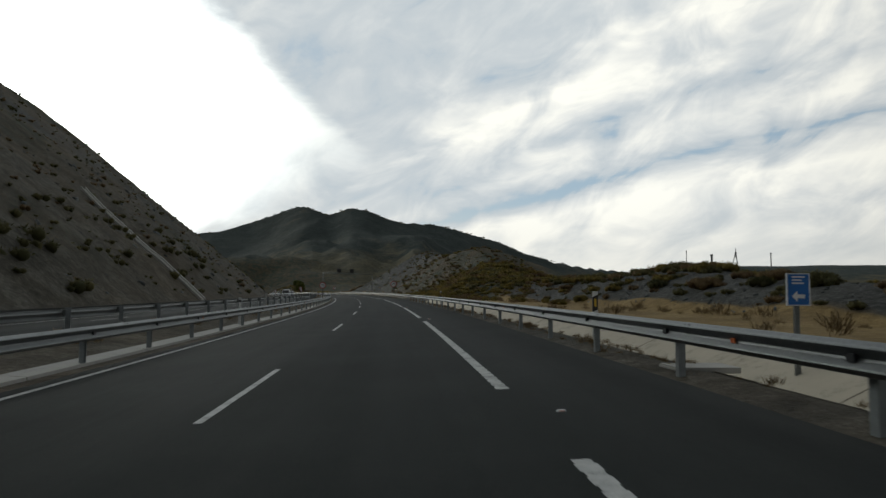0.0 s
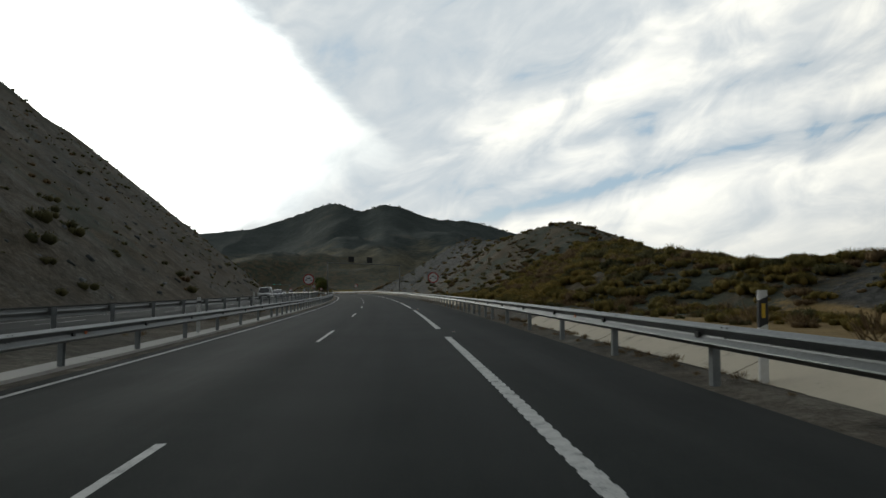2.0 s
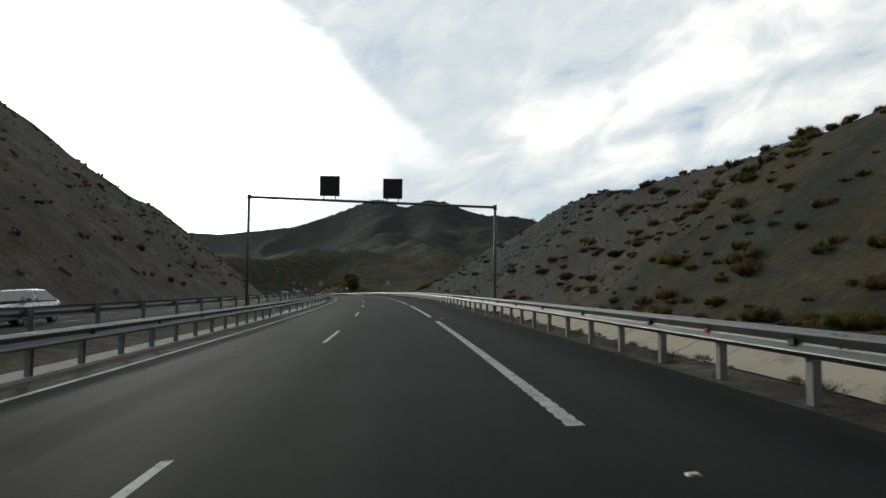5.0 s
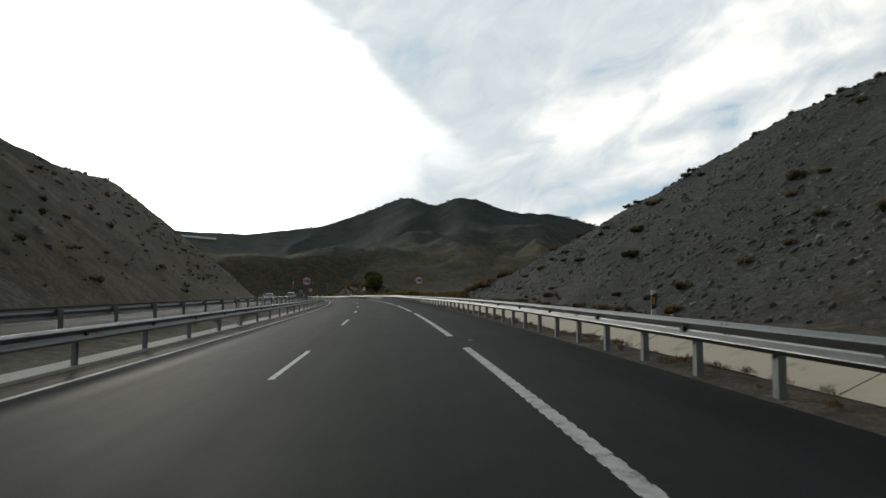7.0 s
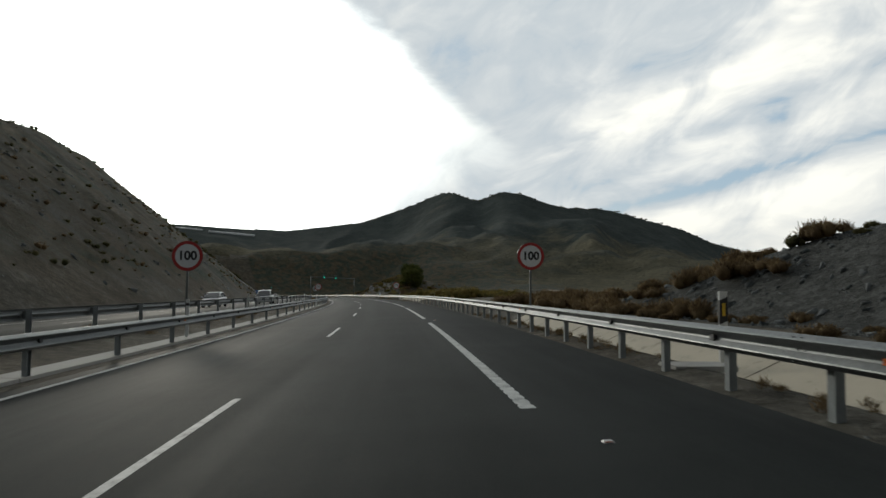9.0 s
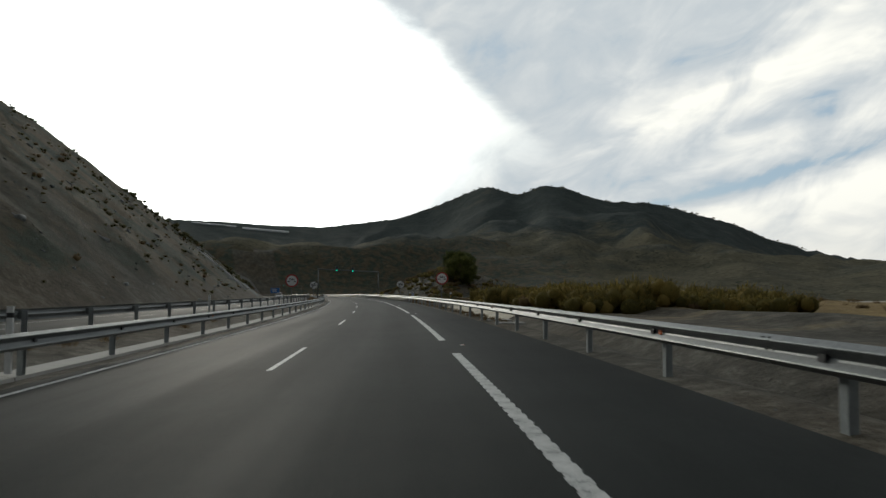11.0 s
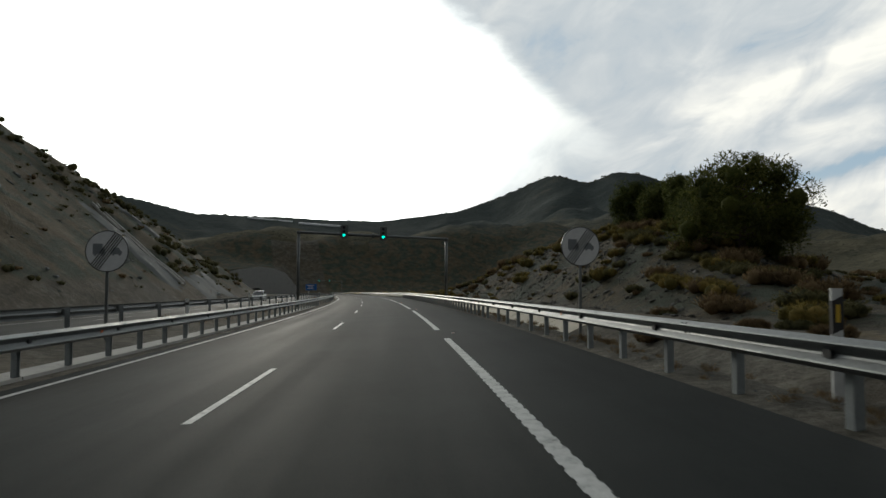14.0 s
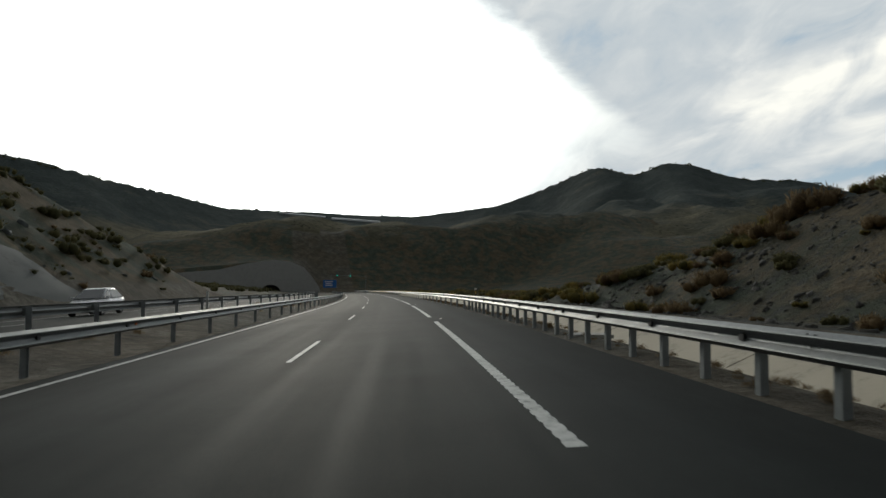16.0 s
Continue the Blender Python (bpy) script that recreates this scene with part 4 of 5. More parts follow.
t = thing("distance_plate", "Small white and blue distance plate on a thin post", "road sign", pose_on(424.0, 6.0, 0))
part("post", box_mesh("post", (0.06, 0.04, 1.2), STEEL, (0, 0.03, 0.55), 0.006), t)
pl = part("plate", box_mesh("plate", (0.26, 0.02, 0.62), WHITE, (0, 0, 1.13), 0.006), t)
part("blue_field", flat_poly("blue_field", [(-0.11, 0.95), (0.11, 0.95), (0.11, 1.27), (-0.11, 1.27)], -0.014, BLUE), pl)
part("text_bar", flat_poly("text_bar", [(-0.07, 1.06), (0.07, 1.06), (0.07, 1.16), (-0.07, 1.16)], -0.017, WHITE), pl)

# ---- gantries ----
def signal(parent, x, z):
    head = part("signal_head", box_mesh("signal_head", (0.56, 0.30, 1.14), GREYPAINT, (0, 0, 0), 0.02), parent, m=Matrix.Translation((x, -0.22, z)))
    part("backing", box_mesh("backing", (0.66, 0.02, 1.24), STEEL, (0, 0.16, 0), 0.006), head)
    for zz, mat, lab in ((0.36, BLACK, "unlit red lens"), (0.0, BLACK, "unlit amber lens"), (-0.34, GREEN, "glowing green lens")):
        part("lens", disc_mesh("lens", 0.125, -0.158, mat), head, lab, Matrix.Translation((0, 0, zz)))
        bm = bmesh.new()
        arc = [math.radians(a) for a in range(0, 181, 20)]
        a = [bm.verts.new((0.145 * math.cos(q), -0.15, zz + 0.145 * math.sin(q))) for q in arc]
        c = [bm.verts.new((0.145 * math.cos(q), -0.33, zz + 0.02 + 0.13 * math.sin(q))) for q in arc]
        for i in range(len(arc) - 1):
            bm.faces.new((a[i], a[i + 1], c[i + 1], c[i]))
        bmesh.ops.solidify(bm, geom=bm.faces[:], thickness=0.008)
        part("visor", finish(bm, "visor", DARKBOX), head)
    part("bracket", tube_mesh("bracket", (0, 0.1, -0.57), (0, 0.1, -0.66), 0.02, STEEL), head)


def portal_frame(label, s, d0, d1, z0, z1, foot, r, lights, boxes):
    """A tubular gantry from d0 to d1; z0, z1: its beam's height at each end."""
    g = thing("gantry", label, "gantry", pose_on(s, 0, 0))
    part("beam", tube_mesh("beam", (d0, 0, z0), (d1, 0, z1), r, STEEL, 14), g)
    for d, z in ((d0, z0), (d1, z1)):
        p = part("post", tube_mesh("post", (d, 0, foot if d > 0 else foot - 0.4), (d, 0, z), r * 1.05, STEEL, 14), g)
        part("collar", tube_mesh("collar", (d, 0, z - 0.14), (d, 0, z + 0.13), r * 1.45, GREYPAINT, 8), p)
        part("base_plate", box_mesh("base_plate", (0.5, 0.5, 0.06), STEEL, (d, 0, foot + 0.03 if d > 0 else foot - 0.37), 0.01), p)
    mid = (d0 + d1) / 2
    part("joint", tube_mesh("joint", (mid - 0.09, 0, (z0 + z1) / 2), (mid + 0.09, 0, (z0 + z1) / 2), r * 1.7, GREYPAINT, 8), g)
    for x in lights:
        signal(g, x, z0 + (z1 - z0) * (x - d0) / (d1 - d0) + 0.24)
    for x in boxes:
        z = z0 + (z1 - z0) * (x - d0) / (d1 - d0)
        q = part("display_box", box_mesh("display_box", (1.02, 0.35, 1.02), DARKBOX, (0, 0, 0), 0.03), g, "dark blank lane display", Matrix.Translation((x, -0.05, z + 0.75)))
        part("screen", box_mesh("screen", (0.86, 0.02, 0.86), BLACK, (0, -0.18, 0)), q)
        for xx in (-0.3, 0.3):
            part("bracket", box_mesh("bracket", (0.05, 0.05, 0.3), STEEL, (xx, 0, -0.6)), q)
    return g


portal_frame("Steel gantry with two blank dark lane displays", 189.0, -7.75, 5.2, 6.05, 5.72, 0.1, 0.07, (), (-3.6, -0.3))
portal_frame("Tubular steel gantry carrying two green traffic lights", 480.0, -7.85, 5.55, 6.52, 6.02, 0.1, 0.125, (-3.8, -0.26), ())
portal_frame("Distant tubular steel gantry with two green traffic lights", 715.0, -9.5, 2.5, 6.3, 6.0, 0.1, 0.06, (-7.3, -2.9), ())


# ---- tunnel portal ----
def arch_loop(cx, half, wall, n=14):
    """Outline of an arched mouth, from its right foot over the top to its left foot."""
    return [(cx + half, -3.5)] + [(cx + half * math.cos(a), wall + half * 0.92 * math.sin(a)) for a in np.linspace(0, math.pi, n)] + [(cx - half, -3.5)]


portal = thing("tunnel_portal", "Grey sprayed-concrete tunnel portal with two arched mouths", "tunnel portal", pose_on(833, -PORTAL_D, 0), kind="structure")
bm = bmesh.new()
outer = [(x, min(z, 50) if abs(z) > 1 else -4.5) for x, z in PORTAL_TOP[::-1]]
loops = [outer, arch_loop(0.5, 5.6, -1.4), arch_loop(-33, 4.8, -1.4)]
edges_all = []
for lp in loops:
    vs = [bm.verts.new((x + 0.25 * math.sin(x * 3.1 + z), 0.6 * math.sin(x * 0.21), z)) for x, z in lp]
    edges_all += [bm.edges.new((vs[i], vs[(i + 1) % len(vs)])) for i in range(len(vs))]
bmesh.ops.triangle_fill(bm, edges=edges_all, use_beauty=True)
got = bmesh.ops.extrude_face_region(bm, geom=bm.faces[:])
bmesh.ops.translate(bm, verts=[q for q in got["geom"] if isinstance(q, bmesh.types.BMVert)], vec=(0, 1.6, 0))
part("headwall", finish(bm, "headwall", PORTAL), portal)
# each mouth is closed 10 m in by an added dark wall for the unlit depth
for cx, half, wall in ((0.5, 5.6, -1.4), (-33, 4.8, -1.4)):
    lp = arch_loop(cx, half + 0.02, wall)
    v = [(x, y, z) for y in (0.2, 10) for x, z in lp]
    n = len(lp)
    part("tunnel_lining", mesh_of("tunnel_lining", v, [(i, i + 1, n + i + 1, n + i) for i in range(n - 1)] + [tuple(range(n, 2 * n))], HOLE), portal, "dark lining and end wall standing for tunnel shade")
    rim = [(x, -0.35 if y == 0 else 0.3, z) for y in (0, 1) for x, z in lp] + [(cx + (x - cx) * 1.09, -0.35 if y == 0 else 0.3, z * 1.07) for y in (0, 1) for x, z in lp]
    f = []
    for i in range(n - 1):
        f += [(i, i + 1, 2 * n + i + 1, 2 * n + i), (2 * n + i, 2 * n + i + 1, 3 * n + i + 1, 3 * n + i)]
    part("arch_rim", mesh_of("arch_rim", rim, f, KERB), portal, "concrete arch rim")
for s, d in ((748, -9.2),):
    b = thing("road_sign", "Large distant blue motorway sign on two posts", "road sign", pose_on(s, d, 0))
    pl = part("panel", box_mesh("panel", (5.2, 0.08, 3.0), BLUE, (0, 0, 3.6), 0.02), b)
    for x in (-1.8, 1.8):
        part("post", box_mesh("post", (0.12, 0.12, 3.2), STEEL, (x, 0.12, 1.4)), b)
    for z, w in ((4.4, 3.2), (3.7, 2.4), (3.0, 2.9)):
        part("text_bar", box_mesh("text_bar", (w, 0.02, 0.28), WHITE, (-0.4, -0.055, z)), pl)
yb = thing("yellow_barrier", "Yellow painted barrier section by the far bend", "barrier")
part("beam", ribbon("beam", 640, 720, 4, [(4.0, 0.6), (3.9, 0.75), (4.0, 0.95), (4.02, 0.6)], YELLOW, False), yb)


# ---- concrete on the left cutting ----
def slope_patch(name, label, pts_s, pts_d, mat, lift, seed, n=26, thick=0.25):
    """A sprayed skin on the cutting between two slanting sides; pts_s: start and end s at the foot and at the head, pts_d: foot and head."""
    u, v = np.meshgrid(np.linspace(0, 1, n), np.linspace(0, 1, n), indexing="ij")
    s = (pts_s[0] * (1 - u) + pts_s[1] * u) * (1 - v) + (pts_s[2] * (1 - u) + pts_s[3] * u) * v
    d = pts_d[0] * (1 - v) + pts_d[1] * v
    s = s + 1.6 * fbm(v * 5, u * 2, seed, 3) * (1 - 2 * np.abs(u - 0.5) * 0.2)
    d = d + 1.4 * fbm(u * 4, v * 1, seed + 3, 3)
    p = land(s, d)
    p[..., 2] += (lift + 0.45 * fbm(s / 2.5, d / 4, seed + 9, 4)) * np.minimum(1, 6 * np.minimum(np.minimum(u, 1 - u), np.minimum(v, 1 - v))) - 0.12
    return thing(name, label, "slope lining", kind="structure", data=grid_mesh(name, p, mat))


slope_patch("slope_lining_1", "Grey sprayed concrete skin on the cutting", (499, 508, 509, 513), (-22.8, -39), SHOTCRETE, 0.30, 101)
slope_patch("slope_lining_2", "Pale eroded concrete band on the cutting", (531, 538, 522, 526), (-29, -43), SHOTCRETE, 0.30, 107)
slope_patch("slope_lining_3", "Low grey sprayed concrete skirt at the slope foot", (506, 538, 512, 536), (-22.4, -27.5), SHOTCRETE, 0.30, 113)


def chute(label, s0, d0, s1, d1):
    """A stepped drain channel down the cutting, its two rims standing proud."""
    t = thing("drain_chute", label, "drain chute", kind="structure")
    n = 26
    u = np.linspace(0, 1, n)
    s, d = s0 + (s1 - s0) * u, d0 + (d1 - d0) * u
    along = np.array([s1 - s0, d1 - d0]) / math.hypot(s1 - s0, d1 - d0)
    side = np.array([along[1], -along[0]])
    rows = []
    for off, up_ in ((-0.42, 0.05), (-0.42, 0.55), (-0.28, 0.55), (-0.28, 0.22), (0.28, 0.22), (0.28, 0.55), (0.42, 0.55), (0.42, 0.05)):
        p = land(s + side[0] * off, d + side[1] * off)
        c = land(s, d)
        p[:, 2] = c[:, 2] + up_
        rows.append(p)
    rows = np.stack(rows, 1)
    for i in range(n - 1):
        v = np.concatenate([rows[i], rows[i] * 0.02 + rows[i + 1] * 0.98])
        part("channel_piece", mesh_of("channel_piece", v, [(j, j + 1, 9 + j, 8 + j) for j in range(7)], CHUTE), t)


chute("Pale concrete drain chute down the dark cutting", 101, -22.4, 113, -42)
chute("Pale concrete drain chute beside the sprayed slope", 508.0, -25.0, 515.0, -38.5)

# long pale glasshouses high on the far ridge
def on_far(az_deg, el_deg):
    r = np.linspace(1250, 2600, 1200)
    x, y = FX - np.sin(radians(az_deg)) * r, FY + np.cos(radians(az_deg)) * r
    z = far_height(x, y)
    k = int(np.argmax(np.degrees(np.arctan2(z - 1.2, r)) >= el_deg))
    return Vector((float(x[k]), float(y[k]), float(z[k])))


def long_shed(label, az0, el0, az1, el1, h):
    a, c = on_far(az0, el0), on_far(az1, el1)
    m = Matrix.Translation((a + c) / 2) @ Matrix.Rotation(math.atan2((c - a).y, (c - a).x), 4, "Z") @ Matrix.Rotation(-math.atan2((c - a).z, (c - a).xy.length), 4, "Y")
    t = thing("glasshouse", label, "glasshouse", m)
    L = (c - a).length
    part("wall", box_mesh("wall", (L, 9, h), WHITE, (0, 0, h / 2 - 1.0)), t)
    bm = bmesh.new()
    v = [bm.verts.new(p) for p in ((-L / 2, -5, h - 1), (L / 2, -5, h - 1), (L / 2, 5, h - 1), (-L / 2, 5, h - 1), (-L / 2, 0, h + 0.6), (L / 2, 0, h + 0.6))]
    for f in ((0, 1, 5, 4), (2, 3, 4, 5), (0, 4, 3), (1, 2, 5)):
        bm.faces.new([v[i] for i in f])
    part("roof", finish(bm, "roof", WHITE), t)


long_shed("Long white glasshouse high on the far ridge", 29.1, 4.36, 25.5, 4.14, 3.4)
long_shed("Long low pale glasshouse along the far ridge top", 33.0, 4.72, 29.6, 4.50, 1.6)


# ---- leafy meshes ----
def leaf_cloud(rng, centres, radii, count, size, up_lean=0.0, heart=(0, 0, 0), slim=0.36):
    """Many small leaf blades in uneven balls; returns vertices, faces and soft normals that face out of the crown."""
    k = rng.integers(0, len(centres), count)
    u = rng.normal(size=(count, 3))
    u /= np.linalg.norm(u, axis=1)[:, None]
    rad = radii[k] * (0.45 + 0.63 * rng.random(count) ** 0.6)
    p = centres[k] + u * rad[:, None]
    dirv = 0.45 * u + rng.normal(size=(count, 3)) * 0.75 + np.array([0, 0, up_lean * 0.6])
    dirv /= np.linalg.norm(dirv, axis=1)[:, None]
    side = np.cross(dirv, rng.normal(size=(count, 3)))
    side /= np.linalg.norm(side, axis=1)[:, None]
    ln = (size * (0.6 + 0.9 * rng.random(count)))[:, None]
    w = ln * slim
    out = p - np.array(heart)
    out = 0.55 * u + 0.75 * out / (np.linalg.norm(out, axis=1)[:, None] + 1e-6) + rng.normal(size=(count, 3)) * 0.18
    out /= np.linalg.norm(out, axis=1)[:, None]
    flip = np.where((np.cross(side, dirv) * out).sum(1) < 0, -1.0, 1.0)[:, None]
    side = side * flip
    v = np.stack([p - side * w * 0.5, p + side * w * 0.5, p + dirv * ln + side * w * 0.2, p + dirv * ln - side * w * 0.2], 1)
    f = np.arange(count * 4).reshape(-1, 4)
    return v.reshape(-1, 3), f, np.repeat(out, 4, 0)


def leaf_mesh(name, arrays, mat):
    v, f, nrm = arrays
    me = mesh_of(name, v, f, mat, True)
    me.normals_split_custom_set_from_vertices(nrm.tolist())
    return me


def bush_arrays(rng, count, size, tall, slim=0.36, lean=0.55, lobes=9, heart=0.74):
    """A mound of rounded lobes, each a dense heart with fine twigs standing out of it."""
    a = rng.random(lobes) * math.tau
    r = 0.66 * np.sqrt(rng.random(lobes))
    rad = (0.25 + 0.14 * rng.random(lobes)) * (9 / lobes) ** 0.3
    c = np.stack([r * np.cos(a), r * np.sin(a), 0.16 + 0.30 * tall * (1 - r ** 2) * (0.7 + 0.5 * rng.random(lobes))], 1)
    k = rng.integers(0, lobes, count)
    u = rng.normal(size=(count, 3))
    u[:, 2] = np.abs(u[:, 2]) * 0.9 - 0.15
    u /= np.linalg.norm(u, axis=1)[:, None]
    p = c[k] + u * (rad[k] * (0.62 + 0.40 * rng.random(count)))[:, None]
    way_ = u + rng.normal(size=(count, 3)) * 0.30 + np.array([0, 0, lean])
    way_ /= np.linalg.norm(way_, axis=1)[:, None]
    side = np.cross(way_, rng.normal(size=(count, 3)))
    side /= np.linalg.norm(side, axis=1)[:, None]
    ln = (size * (0.6 + 0.9 * rng.random(count)))[:, None]
    w = ln * slim
    nrm = u + 0.5 * p / (np.linalg.norm(p, axis=1)[:, None] + 1e-6) + rng.normal(size=(count, 3)) * 0.15
    nrm /= np.linalg.norm(nrm, axis=1)[:, None]
    side = side * np.where((np.cross(side, way_) * nrm).sum(1) < 0, -1.0, 1.0)[:, None]
    v = np.stack([p - side * w * 0.5, p + side * w * 0.5, p + way_ * ln + side * w * 0.2, p + way_ * ln - side * w * 0.2], 1).reshape(-1, 3)
    v[:, 2] = np.maximum(v[:, 2], -0.05)
    q = (v, np.arange(count * 4).reshape(-1, 4), np.repeat(nrm, 4, 0))
    return with_core(*q, c, rad, heart) if heart else q


def with_core(v, f, nrm, centres, radii, fill):
    """Adds the dense twiggy hearts that close the gaps between the leaves."""
    lat, lon = 4, 8
    vs, fs, ns, at_ = [v], [f], [nrm], len(v)
    for c, r_ in zip(centres, radii):
        a, b = np.meshgrid(np.linspace(-1.35, 1.35, lat), np.arange(lon) * math.tau / lon, indexing="ij")
        u = np.stack([np.cos(a) * np.cos(b), np.cos(a) * np.sin(b), np.sin(a)], -1).reshape(-1, 3)
        i = np.arange(lat * lon).reshape(lat, lon)
        q = np.stack([i[:-1], np.roll(i[:-1], -1, 1), np.roll(i[1:], -1, 1), i[1:]], -1).reshape(-1, 4)
        vs.append(c + u * r_ * fill)
        fs.append(q + at_)
        ns.append(u)
        at_ += len(u)
    return np.concatenate(vs), np.concatenate(fs), np.concatenate(ns)


RNG = np.random.default_rng(5)
KINDS = {"broom": (BROOM, 1.15, 0.075, 0.11, 0.6), "dark": (SCRUB, 1.0, 0.070, 0.30, 0.35), "dry": (DRY, 0.95, 0.110, 0.12, 0.8)}
BUSH = {k: [bush_arrays(RNG, 3200, sz, tall, sl * 1.6, le, 24, 0.76) for _ in range(4)] for k, (mat, tall, sz, sl, le) in KINDS.items()}
BUSH_MID = {k: [bush_arrays(RNG, 520, sz * 1.3, tall, sl * 1.6, le, 10) for _ in range(4)] for k, (mat, tall, sz, sl, le) in KINDS.items()}
BUSH_LOW = {k: [bush_arrays(RNG, 110, sz * 1.7, tall, sl * 1.5, le, 4) for _ in range(4)] for k, (mat, tall, sz, sl, le) in KINDS.items()}
BUSH_LOW["weed"] = [bush_arrays(RNG, 90, 0.45, 1.0, 0.10, 1.0, 5, 0) for _ in range(5)]
BUSH_ME = {k: [leaf_mesh("bush", q, KINDS[k][0]) for q in BUSH[k]] for k in BUSH}
BUSH_LABEL = {"broom": "Rounded yellow-green broom bush on the dry slope", "dark": "Low dark green scrub bush on the stony slope", "dry": "Dry brown twiggy bush on the bank"}


def scatter(kind, s, d, size, near):
    """Bushes at s, d: separate things where near, else gathered for the joined scrub."""
    p = land(s, d)
    for i in range(len(s)):
        sc = size[i]
        m = (Matrix.Translation(Vector(p[i]) - Vector((0, 0, 0.20 * sc))) @ Matrix.Rotation(RNG.random() * math.tau, 4, "Z")
             @ Matrix.Diagonal((sc, sc, sc * (0.75 + 0.4 * RNG.random()), 1)))
        if near[i] and len(NEAR) < 290:
            ob = new("bush", BUSH_ME[kind][int(RNG.integers(4))])
            ob.matrix_basis = m
            NEAR.append(tagged(ob, BUSH_LABEL[kind], "bush", "bushes along the road"))
        elif d[i] > 9 and d[i] < 60 and kind != "weed":
            MIDB[kind].append(m)
        else:
            FARB[kind].append(m)


NEAR, FARB, MIDB = [], {"broom": [], "dark": [], "dry": [], "weed": []}, {"broom": [], "dark": [], "dry": []}


def spots(n, s0, s1, d0, d1, seed, clump=0.0, scale=9.0):
    """Random places in a strip, thinned to clumps."""
    r = np.random.default_rng(seed)
    s, d = s0 + (s1 - s0) * r.random(n * 3), d0 + (d1 - d0) * r.random(n * 3)
    keep = (fbm(s / scale, d / scale, seed, 3) * 0.5 + 0.5) > clump * r.random(n * 3) + clump * 0.35
    return s[keep][:n], d[keep][:n], r


# right-hand hill, thick with broom
s, d, r = spots(2700, 84, 196, 9.0, 40, 201, 0.06)
keep = r.random(len(s)) < np.interp(s, [84, 92, 100, 148, 158, 196], [0.3, 0.8, 1.0, 1.0, 0.5, 0.45])
s, d = s[keep], d[keep]
sz = (0.45 + 1.15 * r.random(len(s)) ** 1.6) * np.interp(s, [92, 106, 120, 148, 160, 196], [0.5, 0.65, 1.0, 1.0, 0.52, 0.48])
pick = r.random(len(s))
for kind, m in (("broom", pick < np.interp(s, [145, 160], [0.62, 0.35])), ("dark", (pick >= np.interp(s, [145, 160], [0.62, 0.35])) & (pick < np.interp(s, [145, 160], [0.80, 0.55]))), ("dry", pick >= np.interp(s, [145, 160], [0.80, 0.55]))):
    scatter(kind, s[m], d[m], sz[m], (d[m] < 16.5) & (sz[m] > 1.05))
s, d, r = spots(170, 186, 242, 11, 36, 203, 0.5)
sz = 0.35 + 0.7 * r.random(len(s)) ** 2
pick = r.random(len(s))
for kind, m in (("broom", pick < 0.3), ("dark", (pick >= 0.3) & (pick < 0.65)), ("dry", pick >= 0.65)):
    scatter(kind, s[m], d[m], sz[m], (d[m] < 17) & (sz[m] > 0.6))
# the low bank before it, bushy along its top
s, d, r = spots(850, -30, 112, 17.5, 60, 207, 0.2)
pick = r.random(len(s))
sz = 0.4 + 1.0 * r.random(len(s)) ** 1.6
for kind, m in (("broom", pick < 0.30), ("dark", (pick >= 0.30) & (pick < 0.72)), ("dry", pick >= 0.72)):
    scatter(kind, s[m], d[m], sz[m], (d[m] < 22) & (sz[m] > 0.95) & (s[m] > 20))
s, d, r = spots(320, -10, 112, 20.5, 27.5, 208, 0.2)
pick = r.random(len(s))
sz = 0.45 + 0.65 * r.random(len(s))
for kind, m in (("broom", pick < 0.15), ("dark", (pick >= 0.15) & (pick < 0.7)), ("dry", pick >= 0.7)):
    scatter(kind, s[m], d[m], sz[m], np.zeros(int(m.sum()), bool))
s, d, r = spots(160, -10, 105, 15.2, 21, 206, 0.3)
scatter("dry", s[::2], d[::2], 0.25 + 0.35 * r.random(len(s[::2])), np.zeros(len(s), bool))
scatter("dark", s[1::2], d[1::2], 0.25 + 0.35 * r.random(len(s[1::2])), np.zeros(len(s), bool))
s, d, r = spots(50, 60, 112, 13, 22, 209, 0.3)
scatter("broom", s, d, 0.4 + 0.6 * r.random(len(s)), np.ones(len(s), bool))
s, d, r = spots(120, -20, 112, 8.2, 15, 210, 0.3)
scatter("weed", s, d, 0.2 + 0.4 * r.random(len(s)) ** 2, np.zeros(len(s), bool))
s, d, r = spots(70, 398, 436, 6.4, 12, 212, 0.25)
scatter("dark", s[::2], d[::2], 0.3 + 0.4 * r.random(len(s[::2])), np.ones(len(s), bool))
scatter("dry", s[1::2], d[1::2], 0.25 + 0.4 * r.random(len(s[1::2])), np.ones(len(s), bool))
# scree: few bushes, more along its rim
s, d, r = spots(60, 238, 300, 12, 40, 211, 0.3)
scatter("dark", s, d, 0.35 + 0.5 * r.random(len(s)), d < 20)
s, d, r = spots(60, 240, 305, 9.5, 12, 213, 0.3)
scatter("dry", s, d, 0.25 + 0.4 * r.random(len(s)), np.ones(len(s), bool))
rim_s = np.random.default_rng(3).uniform(232, 300, 70)
rim_d = 11.3 + np.interp(rim_s, HR_S, HR_H) / 0.75 + np.random.default_rng(4).uniform(-1.5, 4, 70)
scatter("dark", rim_s[::2], rim_d[::2], 0.3 + 0.45 * RNG.random(35), np.zeros(35, bool))
scatter("dry", rim_s[1::2], rim_d[1::2], 0.3 + 0.45 * RNG.random(35), np.zeros(35, bool))
